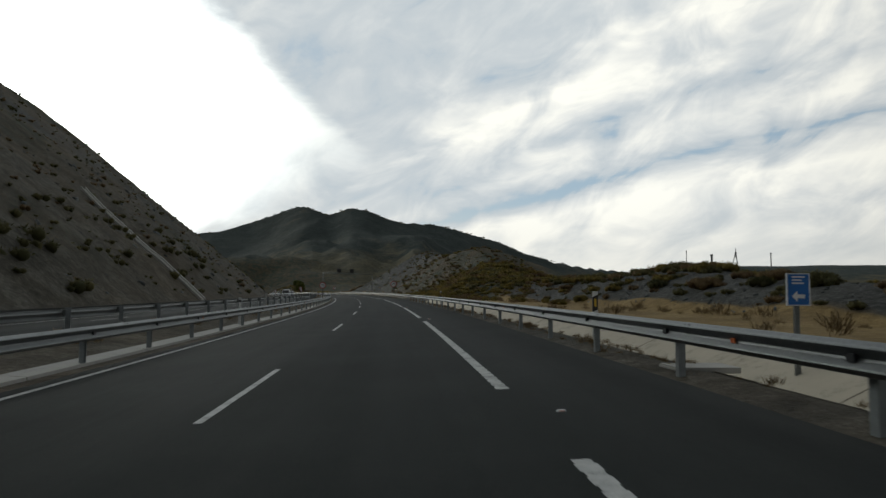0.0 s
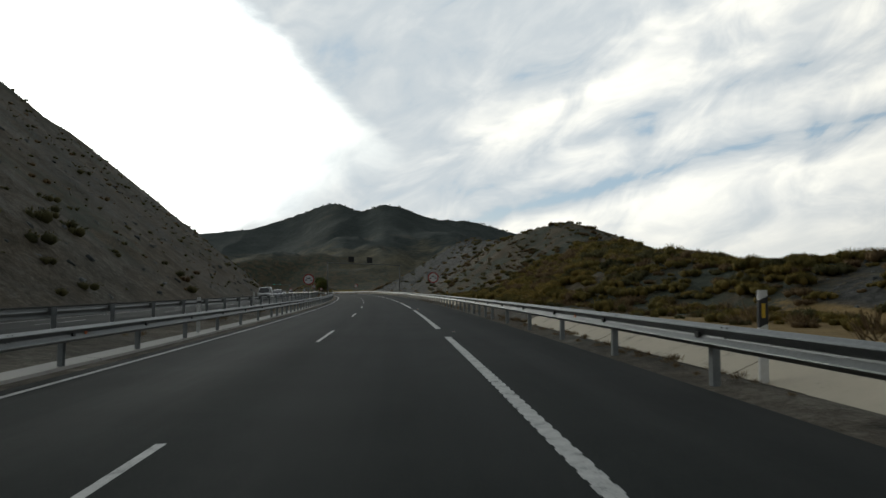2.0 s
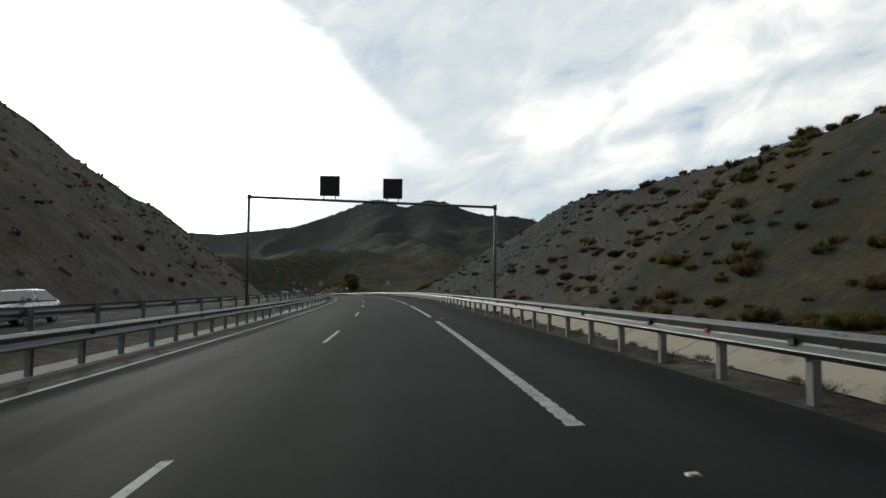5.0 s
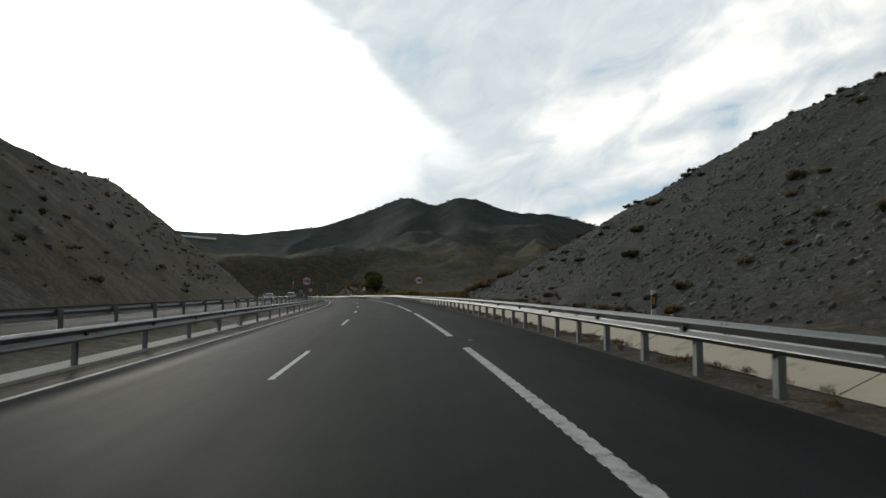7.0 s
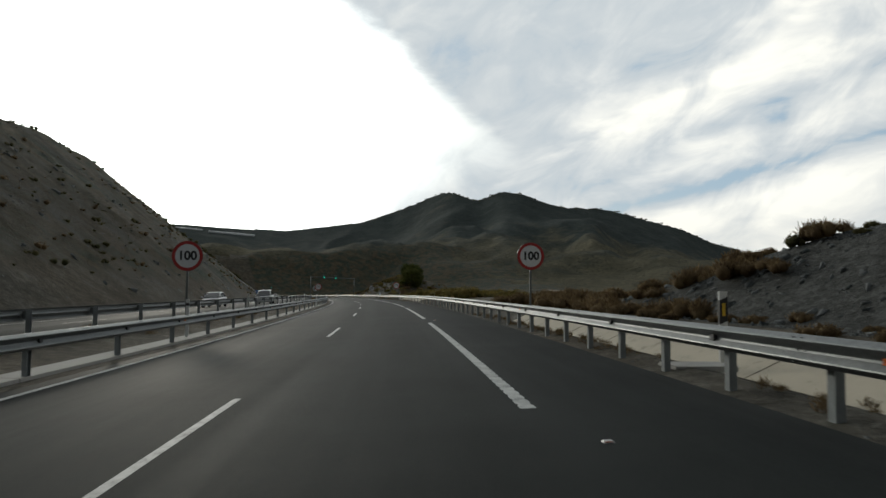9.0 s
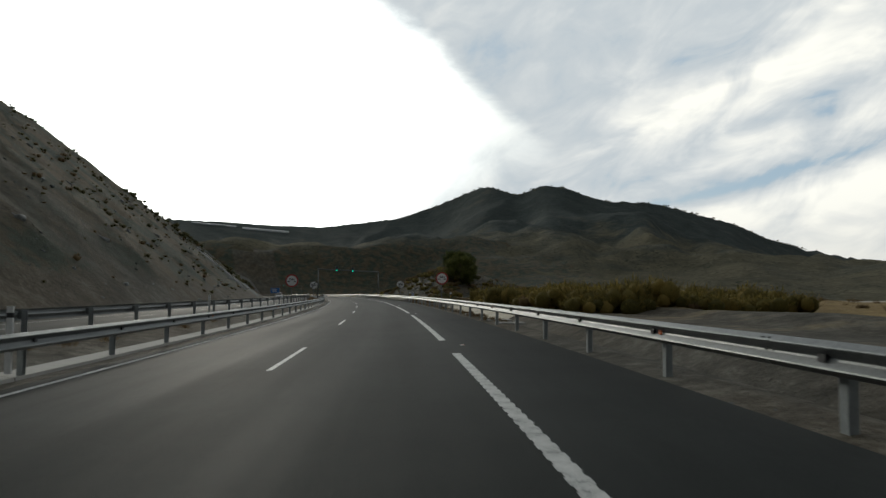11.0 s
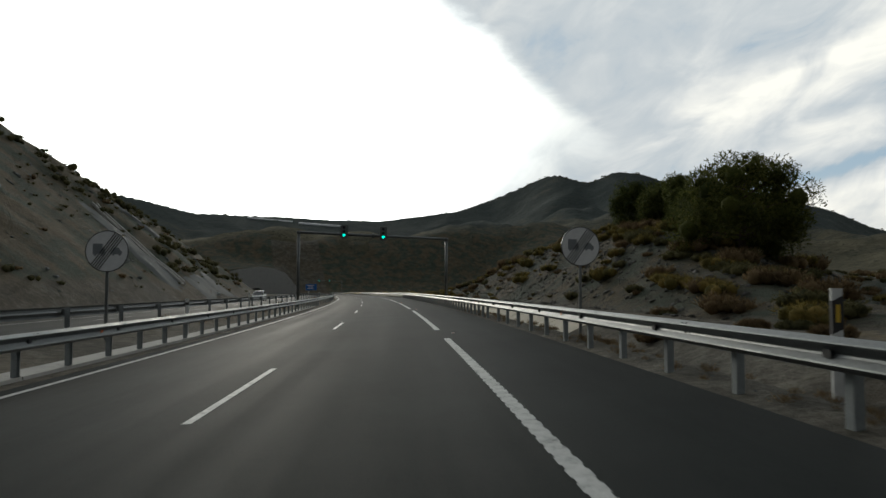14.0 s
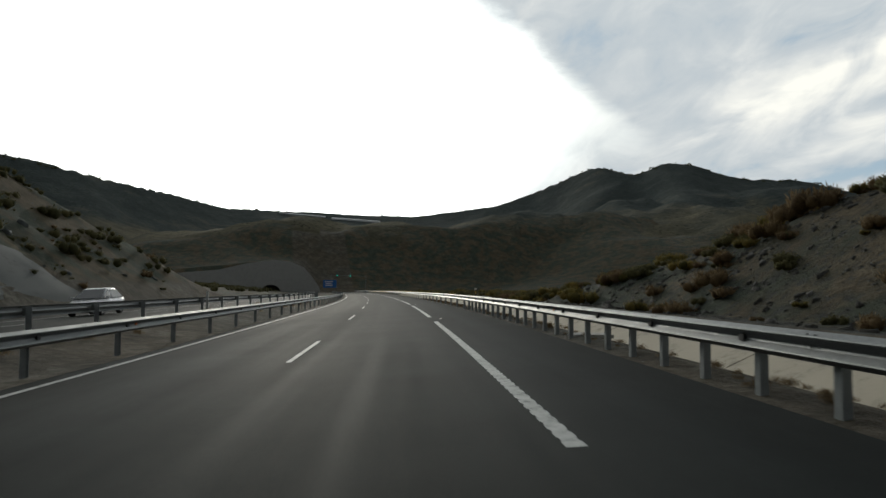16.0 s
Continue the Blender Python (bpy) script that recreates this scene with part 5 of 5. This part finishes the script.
# bank of tall broom beyond the scree
s, d, r = spots(150, 292, 330, 9.5, 26, 217, 0.3)
scatter("dry", s, d, 0.6 + 0.8 * r.random(len(s)), d < 14)
s, d, r = spots(190, 362, 394, 9.4, 22, 219, 0.2)
pick = r.random(len(s))
scatter("broom", s[pick < 0.7], d[pick < 0.7], 1.35 + 1.15 * r.random(int((pick < 0.7).sum())), d[pick < 0.7] < 17)
scatter("dry", s[pick >= 0.7], d[pick >= 0.7], 0.7 + 0.6 * r.random(int((pick >= 0.7).sum())), d[pick >= 0.7] < 14)
s, d, r = spots(260, 300, 450, 14, 90, 223, 0.55)
scatter("weed", s[40:], d[40:], 0.3 + 0.4 * r.random(len(s[40:])), np.zeros(len(s), bool))
scatter("dry", s[:40], d[:40], 0.3 + 0.3 * r.random(len(s[:40])), np.zeros(len(s), bool))
# third hill
s, d, r = spots(620, 440, 560, 10.5, 40, 227, 0.35)
pick = r.random(len(s))
sz = 0.40 + 1.0 * r.random(len(s)) ** 1.5
sz = sz * np.interp(s, [440, 458, 470, 500, 512], [1.0, 0.9, 0.55, 0.55, 0.95])
for kind, m in (("broom", pick < 0.22), ("dark", (pick >= 0.22) & (pick < 0.6)), ("dry", pick >= 0.6)):
    scatter(kind, s[m], d[m], sz[m], (d[m] < 16) & (sz[m] > 0.5))
rim = np.random.default_rng(8)
rim_s = rim.uniform(434, 540, 150)
rim_d = 11.3 + np.interp(rim_s, HR_S, HR_H) / 0.75 + rim.uniform(-2.0, 3, 150)
for kind, k0, n_ in (("broom", 0, 2), ("dry", 1, 4), ("dark", 3, 4)):
    scatter(kind, rim_s[k0::n_], rim_d[k0::n_], 0.7 + 0.7 * rim.random(len(rim_s[k0::n_])), np.zeros(200, bool))
for s_, d_, z_ in ((484, 13.6, 1.7), (487, 14.6, 1.5), (482.5, 17.5, 1.8), (492, 16.5, 1.6), (497, 17.0, 1.5), (500, 16.0, 1.4), (521, 11.2, 1.3), (524, 11.8, 1.5), (478.5, 15.0, 1.2)):
    scatter("broom", np.array([s_ + 0.0]), np.array([d_ + 0.0]), np.array([z_]), np.array([True]))
for s_, d_, z_ in ((420.6, 9.2, 1.25), (422.0, 10.6, 1.35), (419.6, 10.4, 1.1)):
    scatter("dark", np.array([s_]), np.array([d_]), np.array([z_]), np.array([True]))
s, d, r = spots(260, 560, 800, 9, 60, 229, 0.5)
scatter("dark", s[::2], d[::2], 0.8 + 0.9 * r.random(len(s[::2])), np.zeros(len(s), bool))
scatter("broom", s[1::2], d[1::2], 0.8 + 0.9 * r.random(len(s[1::2])), np.zeros(len(s), bool))
# left cutting
s, d, r = spots(2600, -20, 570, -95, -24, 231, 0.5, 14)
pick = r.random(len(s))
sz = 0.25 + 0.75 * r.random(len(s)) ** 2.5
for kind, m in (("dark", pick < 0.7), ("dry", pick >= 0.7)):
    scatter(kind, s[m], d[m], sz[m], np.zeros(int(m.sum()), bool))
s, d, r = spots(70, 35, 160, -36, -23.5, 232, 0.45, 8)
scatter("dark", s, d, 0.6 + 1.1 * r.random(len(s)) ** 1.5, np.zeros(len(s), bool))
s, d, r = spots(300, 512, 578, -60, -27, 233, 0.3, 9)
scatter("dark", s, d, 0.6 + 0.9 * r.random(len(s)), np.zeros(len(s), bool))
# floor of the valley on the left, past the cutting
s, d, r = spots(300, 575, 830, -130, -32, 237, 0.45, 16)
scatter("dark", s, d, 1.0 + 1.3 * r.random(len(s)), np.zeros(len(s), bool))
# weeds along the lip of the ditch and in the median
for seed, a, b, n in ((241, 108, 150, 170), (242, 205, 305, 420), (243, 356, 436, 330), (244, 437, 560, 420), (245, 0, 104, 260), (246, 150, 205, 160)):
    s, d, r = spots(n, a, b, 4.15, 4.95, seed, 0.35, 3)
    scatter("weed", s, d, 0.06 + 0.11 * r.random(len(s)), np.zeros(len(s), bool))
s, d, r = spots(420, -20, 560, -9.6, -8.0, 247, 0.5, 5)
scatter("weed", s, d, 0.12 + 0.22 * r.random(len(s)), np.zeros(len(s), bool))


def joined(name, label, category, base, mats, mat):
    """One object of many copies of a few small meshes."""
    vs, fs, ns, at_ = [], [], [], 0
    for i, m in enumerate(mats):
        v, f = base[i % len(base)][:2]
        a = np.array(m)
        if len(base[0]) > 2:
            ns.append(base[i % len(base)][2] @ (a[:3, :3] / np.linalg.norm(a[:3, 0])).T)
        vs.append(v @ a[:3, :3].T + a[:3, 3])
        fs.append(f + at_)
        at_ += len(v)
    v, f = np.concatenate(vs), np.concatenate(fs)
    me = bpy.data.meshes.new(name)
    me.vertices.add(len(v))
    me.vertices.foreach_set("co", v.reshape(-1).astype(np.float32))
    w = f.shape[1]
    me.loops.add(len(f) * w)
    me.loops.foreach_set("vertex_index", f.reshape(-1).astype(np.int32))
    me.polygons.add(len(f))
    me.polygons.foreach_set("loop_start", np.arange(0, len(f) * w, w, dtype=np.int32))
    me.update(calc_edges=True)
    me.materials.append(mat)
    if ns:
        ns = np.concatenate(ns)
        ns /= np.linalg.norm(ns, axis=1)[:, None]
        me.shade_smooth()
        me.normals_split_custom_set_from_vertices(ns.tolist())
    return thing(name, label, category, kind="stuff", data=me)


joined("roadside_scrub", "Olive and yellow broom covering the near bank", "scrub", BUSH_MID["broom"], MIDB["broom"], BROOM)
joined("roadside_scrub", "Dark low scrub over the near bank", "scrub", BUSH_MID["dark"], MIDB["dark"], SCRUB)
joined("roadside_scrub", "Dry brown scrub over the near bank", "scrub", BUSH_MID["dry"], MIDB["dry"], DRY)
if FARB["broom"]:
    joined("scrub", "Yellow-green broom scrub over the hillsides", "scrub", BUSH_LOW["broom"], FARB["broom"], BROOM)
joined("scrub", "Dark low scrub scattered over the cuttings", "scrub", BUSH_LOW["dark"], FARB["dark"], SCRUB)
joined("scrub", "Dry brown twiggy scrub", "scrub", BUSH_LOW["dry"], FARB["dry"], DRY)
joined("weeds", "Dry straw-coloured weeds along the ditch and median", "weeds", BUSH_LOW["weed"], FARB["weed"], DRY)

# small trees on the far ridge lines
ridge = []
rr_ = np.random.default_rng(77)
for a in np.concatenate([rr_.uniform(-16, 12, 120), rr_.uniform(12, 56, 70)]):
    rad = float(np.interp(a, R_AZ, R_D)) * rr_.uniform(0.985, 1.0)
    x, y = FX - math.sin(radians(a)) * rad, FY + math.cos(radians(a)) * rad
    sc = rr_.uniform(2.0, 4.6)
    ridge.append(Matrix.Translation((x, y, float(far_height(np.array(x), np.array(y))) - 1.0)) @ Matrix.Diagonal((sc, sc, sc * 1.1, 1)))
joined("distant_trees", "Small dark trees along the far ridge", "trees", BUSH_LOW["dark"], ridge, SCRUB)


# ---- loose stones ----
def stone_arrays(rng):
    """A flat angular slab."""
    n = 6
    a = np.sort(rng.random(n)) * math.tau
    rad = 0.55 + 0.45 * rng.random(n)
    t = 0.10 + 0.22 * rng.random()
    lo = np.stack([rad * np.cos(a), rad * np.sin(a) * 0.6, np.zeros(n) - t], 1)
    hi = np.stack([rad * 0.82 * np.cos(a), rad * 0.5 * np.sin(a), np.zeros(n) + t * (0.7 + 0.6 * rng.random(n))], 1)
    v = np.concatenate([lo, hi, [[0, 0, t * 1.05]]])
    f = []
    for i in range(n):
        j = (i + 1) % n
        f += [(i, j, n + j), (i, n + j, n + i), (n + i, n + j, 2 * n)]
    return v, np.array(f)


STONES = [stone_arrays(RNG) for _ in range(12)]


def stones(n, s0, s1, d0, d1, seed, lo, hi, clump=0.3):
    s, d, r = spots(n, s0, s1, d0, d1, seed, clump, 4)
    p = land(s, d)
    q = land(s, d + 0.3)
    out = []
    for i in range(len(s)):
        sc = lo + (hi - lo) * r.random() ** 3.5
        lean = math.atan2(q[i, 2] - p[i, 2], 0.3)
        out.append(Matrix.Translation(p[i]) @ Matrix.Rotation(yaw_at(s[i]), 4, "Z") @ Matrix.Rotation(-lean * 0.8, 4, "Y")
                   @ Euler((r.normal() * 0.25, r.normal() * 0.25, r.random() * 6.3)).to_matrix().to_4x4() @ Matrix.Scale(sc, 4))
    return out


m = stones(13000, 230, 304, 10.2, 36, 301, 0.04, 0.34) + stones(4200, 188, 240, 10.5, 32, 303, 0.04, 0.28) 
m += stones(2600, -10, 105, 15.2, 25, 307, 0.04, 0.30) + stones(1400, 0, 560, -50, -22.5, 309, 0.10, 0.9) + stones(900, -15, 560, 3.9, 4.8, 311, 0.012, 0.05) + stones(500, 200, 305, 5.2, 5.9, 313, 0.02, 0.09)
joined("loose_stones", "Dark brown-grey rubble on the wooded bank", "stones", STONES, stones(10000, 440, 545, 10.2, 26, 305, 0.05, 0.34), RUBBLE)
joined("loose_stones", "Flat grey slate stones strewn over the slopes", "stones", STONES, m, STONE)


# ---- pines ----
def pine(label, s, d, tall, wide, seed, low=0.28):
    rng = np.random.default_rng(seed)
    base = land(np.array([s]), np.array([d]))[0]
    t = thing("pine_tree", label, "tree", Matrix.Translation(base))
    bm = bmesh.new()
    pts = [(0, 0, -0.3), (0.1, 0.05, tall * 0.25), (0.05, 0.18, tall * 0.5), (-0.05, 0.1, tall * 0.8)]
    for i in range(3):
        tube(bm, pts[i], pts[i + 1], 0.22 * (1 - i * 0.25), 0.22 * (0.75 - i * 0.25), 9)
    n = 34
    cen, rad = [], []
    for i in range(n):
        a, zf = rng.random() * math.tau, low + (1 - low) * rng.random()
        reach = wide / 2 * math.sqrt(max(0.05, 1 - ((zf - 0.5) / 0.62) ** 2)) * (0.45 + 0.5 * rng.random())
        c = (reach * math.cos(a), reach * math.sin(a), tall * zf * 0.93)
        cen.append(c)
        rad.append(wide * (0.10 + 0.09 * rng.random()))
        tube(bm, (0, 0.1, c[2] * 0.72), (c[0] * 0.9, c[1] * 0.9, c[2]), 0.055, 0.02, 5)
    part("trunk", finish(bm, "trunk", BARK), t, "brown trunk with spreading limbs")
    q = leaf_cloud(rng, np.array(cen), np.array(rad), 19000, wide * 0.012 + 0.085, 0.5, (0, 0, tall * 0.45))
    q = with_core(*q, np.array(cen), np.array(rad), 0.42)
    part("crown", leaf_mesh("crown", q, PINE), t, "dense dark green needle crown")


pine("Broad round-crowned dark green pine beside the road", 453, 18.5, 4.5, 6.8, 401, 0.0)
pine("Low dark green pine on top of the rubble bank", 475.5, 22.0, 3.6, 5.0, 402, 0.0)
pine("Low dark green pine on the rubble bank's crest", 470, 22.5, 3.9, 5.0, 403, 0.0)

pine("Dark green pine on the stony bank", 464.5, 21.5, 3.9, 5.2, 404, 0.0)
pine("Bushy dark green pine beside the broad one", 459.0, 20.5, 3.6, 5.0, 405, 0.0)

# thin poles and a small tripod on top of the low bank
for s, d, top, rad in ((68.6, 27.3, 5.15, 0.04), (63.1, 26.7, 4.5, 0.11), (57.1, 28.0, 4.3, 0.05)):
    p = land(np.array([s]), np.array([d]))[0]
    h_ = float(np.interp(s, SG, RZ)) + top - p[2]
    t = thing("utility_pole", "Thin grey pole standing on the low bank", "pole", Matrix.Translation(p))
    part("pole", tube_mesh("pole", (0, 0, -0.3), (0, 0, h_), rad, GREYPAINT, 8, rad * 0.8), t)
    part("cap", tube_mesh("cap", (0, 0, h_ - 0.04), (0, 0, h_ + 0.03), rad * 1.3, STEEL, 8), t)
p = land(np.array([62.6]), np.array([28.5]))[0]
h_ = float(np.interp(62.6, SG, RZ)) + 5.0 - p[2]
t = thing("survey_tripod", "Grey three-legged survey tripod on the bank", "tripod", Matrix.Translation(p))
for k in range(3):
    a = k * math.tau / 3 + 0.5
    part("leg", tube_mesh("leg", (0.62 * math.cos(a), 0.62 * math.sin(a), -0.2), (0.03 * math.cos(a), 0.03 * math.sin(a), h_ - 0.35), 0.035, GREYPAINT, 6), t)
part("mast", tube_mesh("mast", (0, 0, h_ - 0.75), (0, 0, h_), 0.03, GREYPAINT, 6), t)
part("collar", tube_mesh("collar", (0, 0, h_ - 0.42), (0, 0, h_ - 0.30), 0.08, STEEL, 8), t)

# slabs over the ditch
for s in (21.6, 280.2, 355.4, 358.2, 365.7, 498.5):
    t = thing("culvert_slab", "Pale concrete slab bridging the ditch", "slab", pose_on(s, 4.80, 0.15))
    part("slab", box_mesh("slab", (1.0, 0.70, 0.09), KERB, (0, 0, 0.0), 0.015), t)
    part("lip", box_mesh("lip", (0.12, 0.70, 0.18), KERB, (-0.46, 0, -0.07), 0.01), t)


# ---- vehicles on the opposite carriageway ----
def loft(sections, mat, name, smooth=True):
    """Closed loops of points, joined one to the next, capped at both ends."""
    bm = bmesh.new()
    rings = [[bm.verts.new(p) for p in sec] for sec in sections]
    n = len(rings[0])
    for a, b in zip(rings, rings[1:]):
        for i in range(n):
            bm.faces.new((a[i], a[(i + 1) % n], b[(i + 1) % n], b[i]))
    bm.faces.new(rings[0][::-1])
    bm.faces.new(rings[-1])
    bmesh.ops.recalc_face_normals(bm, faces=bm.faces)
    me = bpy.data.meshes.new(name)
    bm.to_mesh(me)
    bm.free()
    me.materials.append(mat)
    if smooth:
        for p in me.polygons:
            p.use_smooth = len(p.vertices) == 4
    return me


def car(label, s, d, paint, van=False, length=4.3, width=1.76, height=1.48):
    """A car facing local -y, towards us."""
    t = thing("van" if van else "car", label, "van" if van else "car", pose_on(s, d, opp_h(d)) @ Matrix.Rotation(-math.atan(CROSS), 4, "Y"))
    L, W, H = length, width / 2, height

    def ring(y, w, z0, z1, r=0.12):
        return [(-w + r, y, z0), (w - r, y, z0), (w, y, z0 + r), (w, y, z1 - r), (w - r, y, z1), (-w + r, y, z1), (-w, y, z1 - r), (-w, y, z0 + r)]
    nose = 0.74 if not van else 0.92
    body = [ring(-L / 2, W * 0.80, 0.34, nose - 0.16), ring(-L / 2 + 0.10, W * 0.93, 0.24, nose - 0.04), ring(-L / 2 + 0.6, W, 0.20, nose + 0.06), ring(-L / 2 + 1.15, W, 0.20, 0.95),
            ring(0, W, 0.20, 0.98), ring(L / 2 - 0.7, W, 0.22, 1.0), ring(L / 2 - 0.12, W * 0.95, 0.28, 0.98), ring(L / 2, W * 0.86, 0.36, 0.90)]
    b = part("body", loft(body, paint, "body"), t)

    def slab(y, w, z):
        return [(-w, y, z), (w, y, z)]
    y0, y1 = (-L / 2 + 0.98, -L / 2 + 1.98) if not van else (-L / 2 + 0.75, -L / 2 + 1.5)
    y2, y3 = (L / 2 - 0.95, L / 2 - 0.22) if not van else (L / 2 - 0.25, L / 2 - 0.05)
    wb, wt = W * 0.93, W * 0.74 if not van else W * 0.86
    zb = 0.94
    def deck(w, ya, yb, z, r):
        """A rounded rectangle at height z."""
        out = []
        for cx, cy, a0 in ((w - r, yb - r, 0), (-w + r, yb - r, 90), (-w + r, ya + r, 180), (w - r, ya + r, 270)):
            out += [(cx + r * math.cos(radians(a0 + q)), cy + r * math.sin(radians(a0 + q)), z) for q in (0, 30, 60, 90)]
        return out
    shell = [deck(wb, y0, y3, zb, 0.10), deck(wb * 0.5 + wt * 0.5 + 0.02, (y0 + y1) / 2, (y2 + y3) / 2, (zb + H - 0.07) / 2, 0.12), deck(wt, y1, y2, H - 0.07, 0.14),
             deck(wt - 0.06, y1 + 0.10, y2 - 0.10, H - 0.02, 0.16), deck(wt - 0.22, y1 + 0.35, y2 - 0.30, H, 0.2)]
    cab = [[(-wb, y0, zb), (wb, y0, zb), (wb, y3, zb), (-wb, y3, zb)], [(-wt, y1, H - 0.07), (wt, y1, H - 0.07), (wt, y2, H - 0.07), (-wt, y2, H - 0.07)],
           [(-wt + 0.1, y1 + 0.15, H), (wt - 0.1, y1 + 0.15, H), (wt - 0.1, y2 - 0.15, H), (-wt + 0.1, y2 - 0.15, H)]]
    part("cabin", loft(shell, paint, "cabin"), t)

    def pane(name, a, e, f, g, inset):
        q = [Vector(a), Vector(e), Vector(f), Vector(g)]
        c = sum(q, Vector()) / 4
        nrm = (q[1] - q[0]).cross(q[3] - q[0]).normalized()
        if nrm.dot(c - Vector((0, 0, 0.9))) < 0:
            nrm = -nrm
        v = [c + (p - c) * inset + nrm * 0.03 for p in q] + [c + (p - c) * inset for p in q]
        part(name, mesh_of(name, v, [(0, 1, 2, 3), (0, 1, 5, 4), (1, 2, 6, 5), (2, 3, 7, 6), (3, 0, 4, 7)], GLASS), t)
    lo_, hi_ = cab[0], cab[1]
    pane("windscreen", lo_[0], lo_[1], hi_[1], hi_[0], 0.90)
    pane("rear_window", lo_[2], lo_[3], hi_[3], hi_[2], 0.86)
    ym = (y0 + y2) / 2
    for sg in (-1, 1):
        for ya, yb, yc, yd in ((y0, ym, ym, y1), (ym, y3, y2, ym)) if not van else ((y0, -0.35, -0.35, y1),):
            pane("side_window", (sg * wb, ya, zb), (sg * wb, yb, zb), (sg * wt, yc, H - 0.07), (sg * wt, yd, H - 0.07), 0.84)
        part("headlight", box_mesh("headlight", (0.36, 0.10, 0.16), LAMP, (sg * W * 0.70, -L / 2 + 0.07, nose - 0.16), 0.03), t, "clear headlight")
        part("mirror", box_mesh("mirror", (0.18, 0.10, 0.13), paint, (sg * (W + 0.08), y0 + 0.35, 1.02), 0.03), t)
        for yy in (-L / 2 + 0.85, L / 2 - 0.80):
            wheel = part("wheel", tube_mesh("wheel", (sg * (W - 0.20), yy, 0.31), (sg * (W + 0.01), yy, 0.31), 0.31, RUBBER, 20), t, "black tyre")
            part("rim", tube_mesh("rim", (sg * (W - 0.05), yy, 0.31), (sg * (W + 0.02), yy, 0.31), 0.20, CHROME, 12), wheel)
    part("grille", box_mesh("grille", (W * 1.0, 0.06, 0.12), BLACK, (0, -L / 2 + 0.0, nose - 0.22), 0.02), t)
    part("lower_intake", box_mesh("lower_intake", (W * 1.3, 0.08, 0.12), BLACK, (0, -L / 2 + 0.06, 0.38), 0.02), t)
    part("number_plate", box_mesh("number_plate", (0.50, 0.02, 0.11), WHITE, (0, -L / 2 - 0.03, 0.49)), t, "blank white plate")
    return t


CARWHITE = plain("white car paint", (0.74, 0.75, 0.76), 0.25, 0, 0.03)
CARSILVER = plain("silver car paint", (0.42, 0.43, 0.44), 0.28, 0.5, 0.04)
car("White panel van driving on the opposite carriageway", 172, -16.6, CARWHITE, True, 4.5, 1.84, 1.85)
car("Silver hatchback following the van", 183, -15.9, CARSILVER)
car("White hatchback on the opposite carriageway", 338, -16.6, CARWHITE)
car("White car in the opposite fast lane", 348, -13.0, CARWHITE, height=1.6)
car("White sport utility car on the opposite carriageway", 522, -17.3, CARWHITE, length=4.2, height=1.56)

# pale dirt track across the flat
u = np.linspace(0, 1, 60)
ts, td = 400 + 330 * u, 62 + 18 * np.sin(u * 3.0) - 22 * u
rows = np.stack([land(ts, td + o) + np.array([0, 0, 0.18]) for o in (-2.2, -0.7, 0.7, 2.2)], 1)
thing("dirt_track", "Pale dirt track across the dry flat", "track", kind="structure", data=grid_mesh("dirt_track", rows, DITCH))
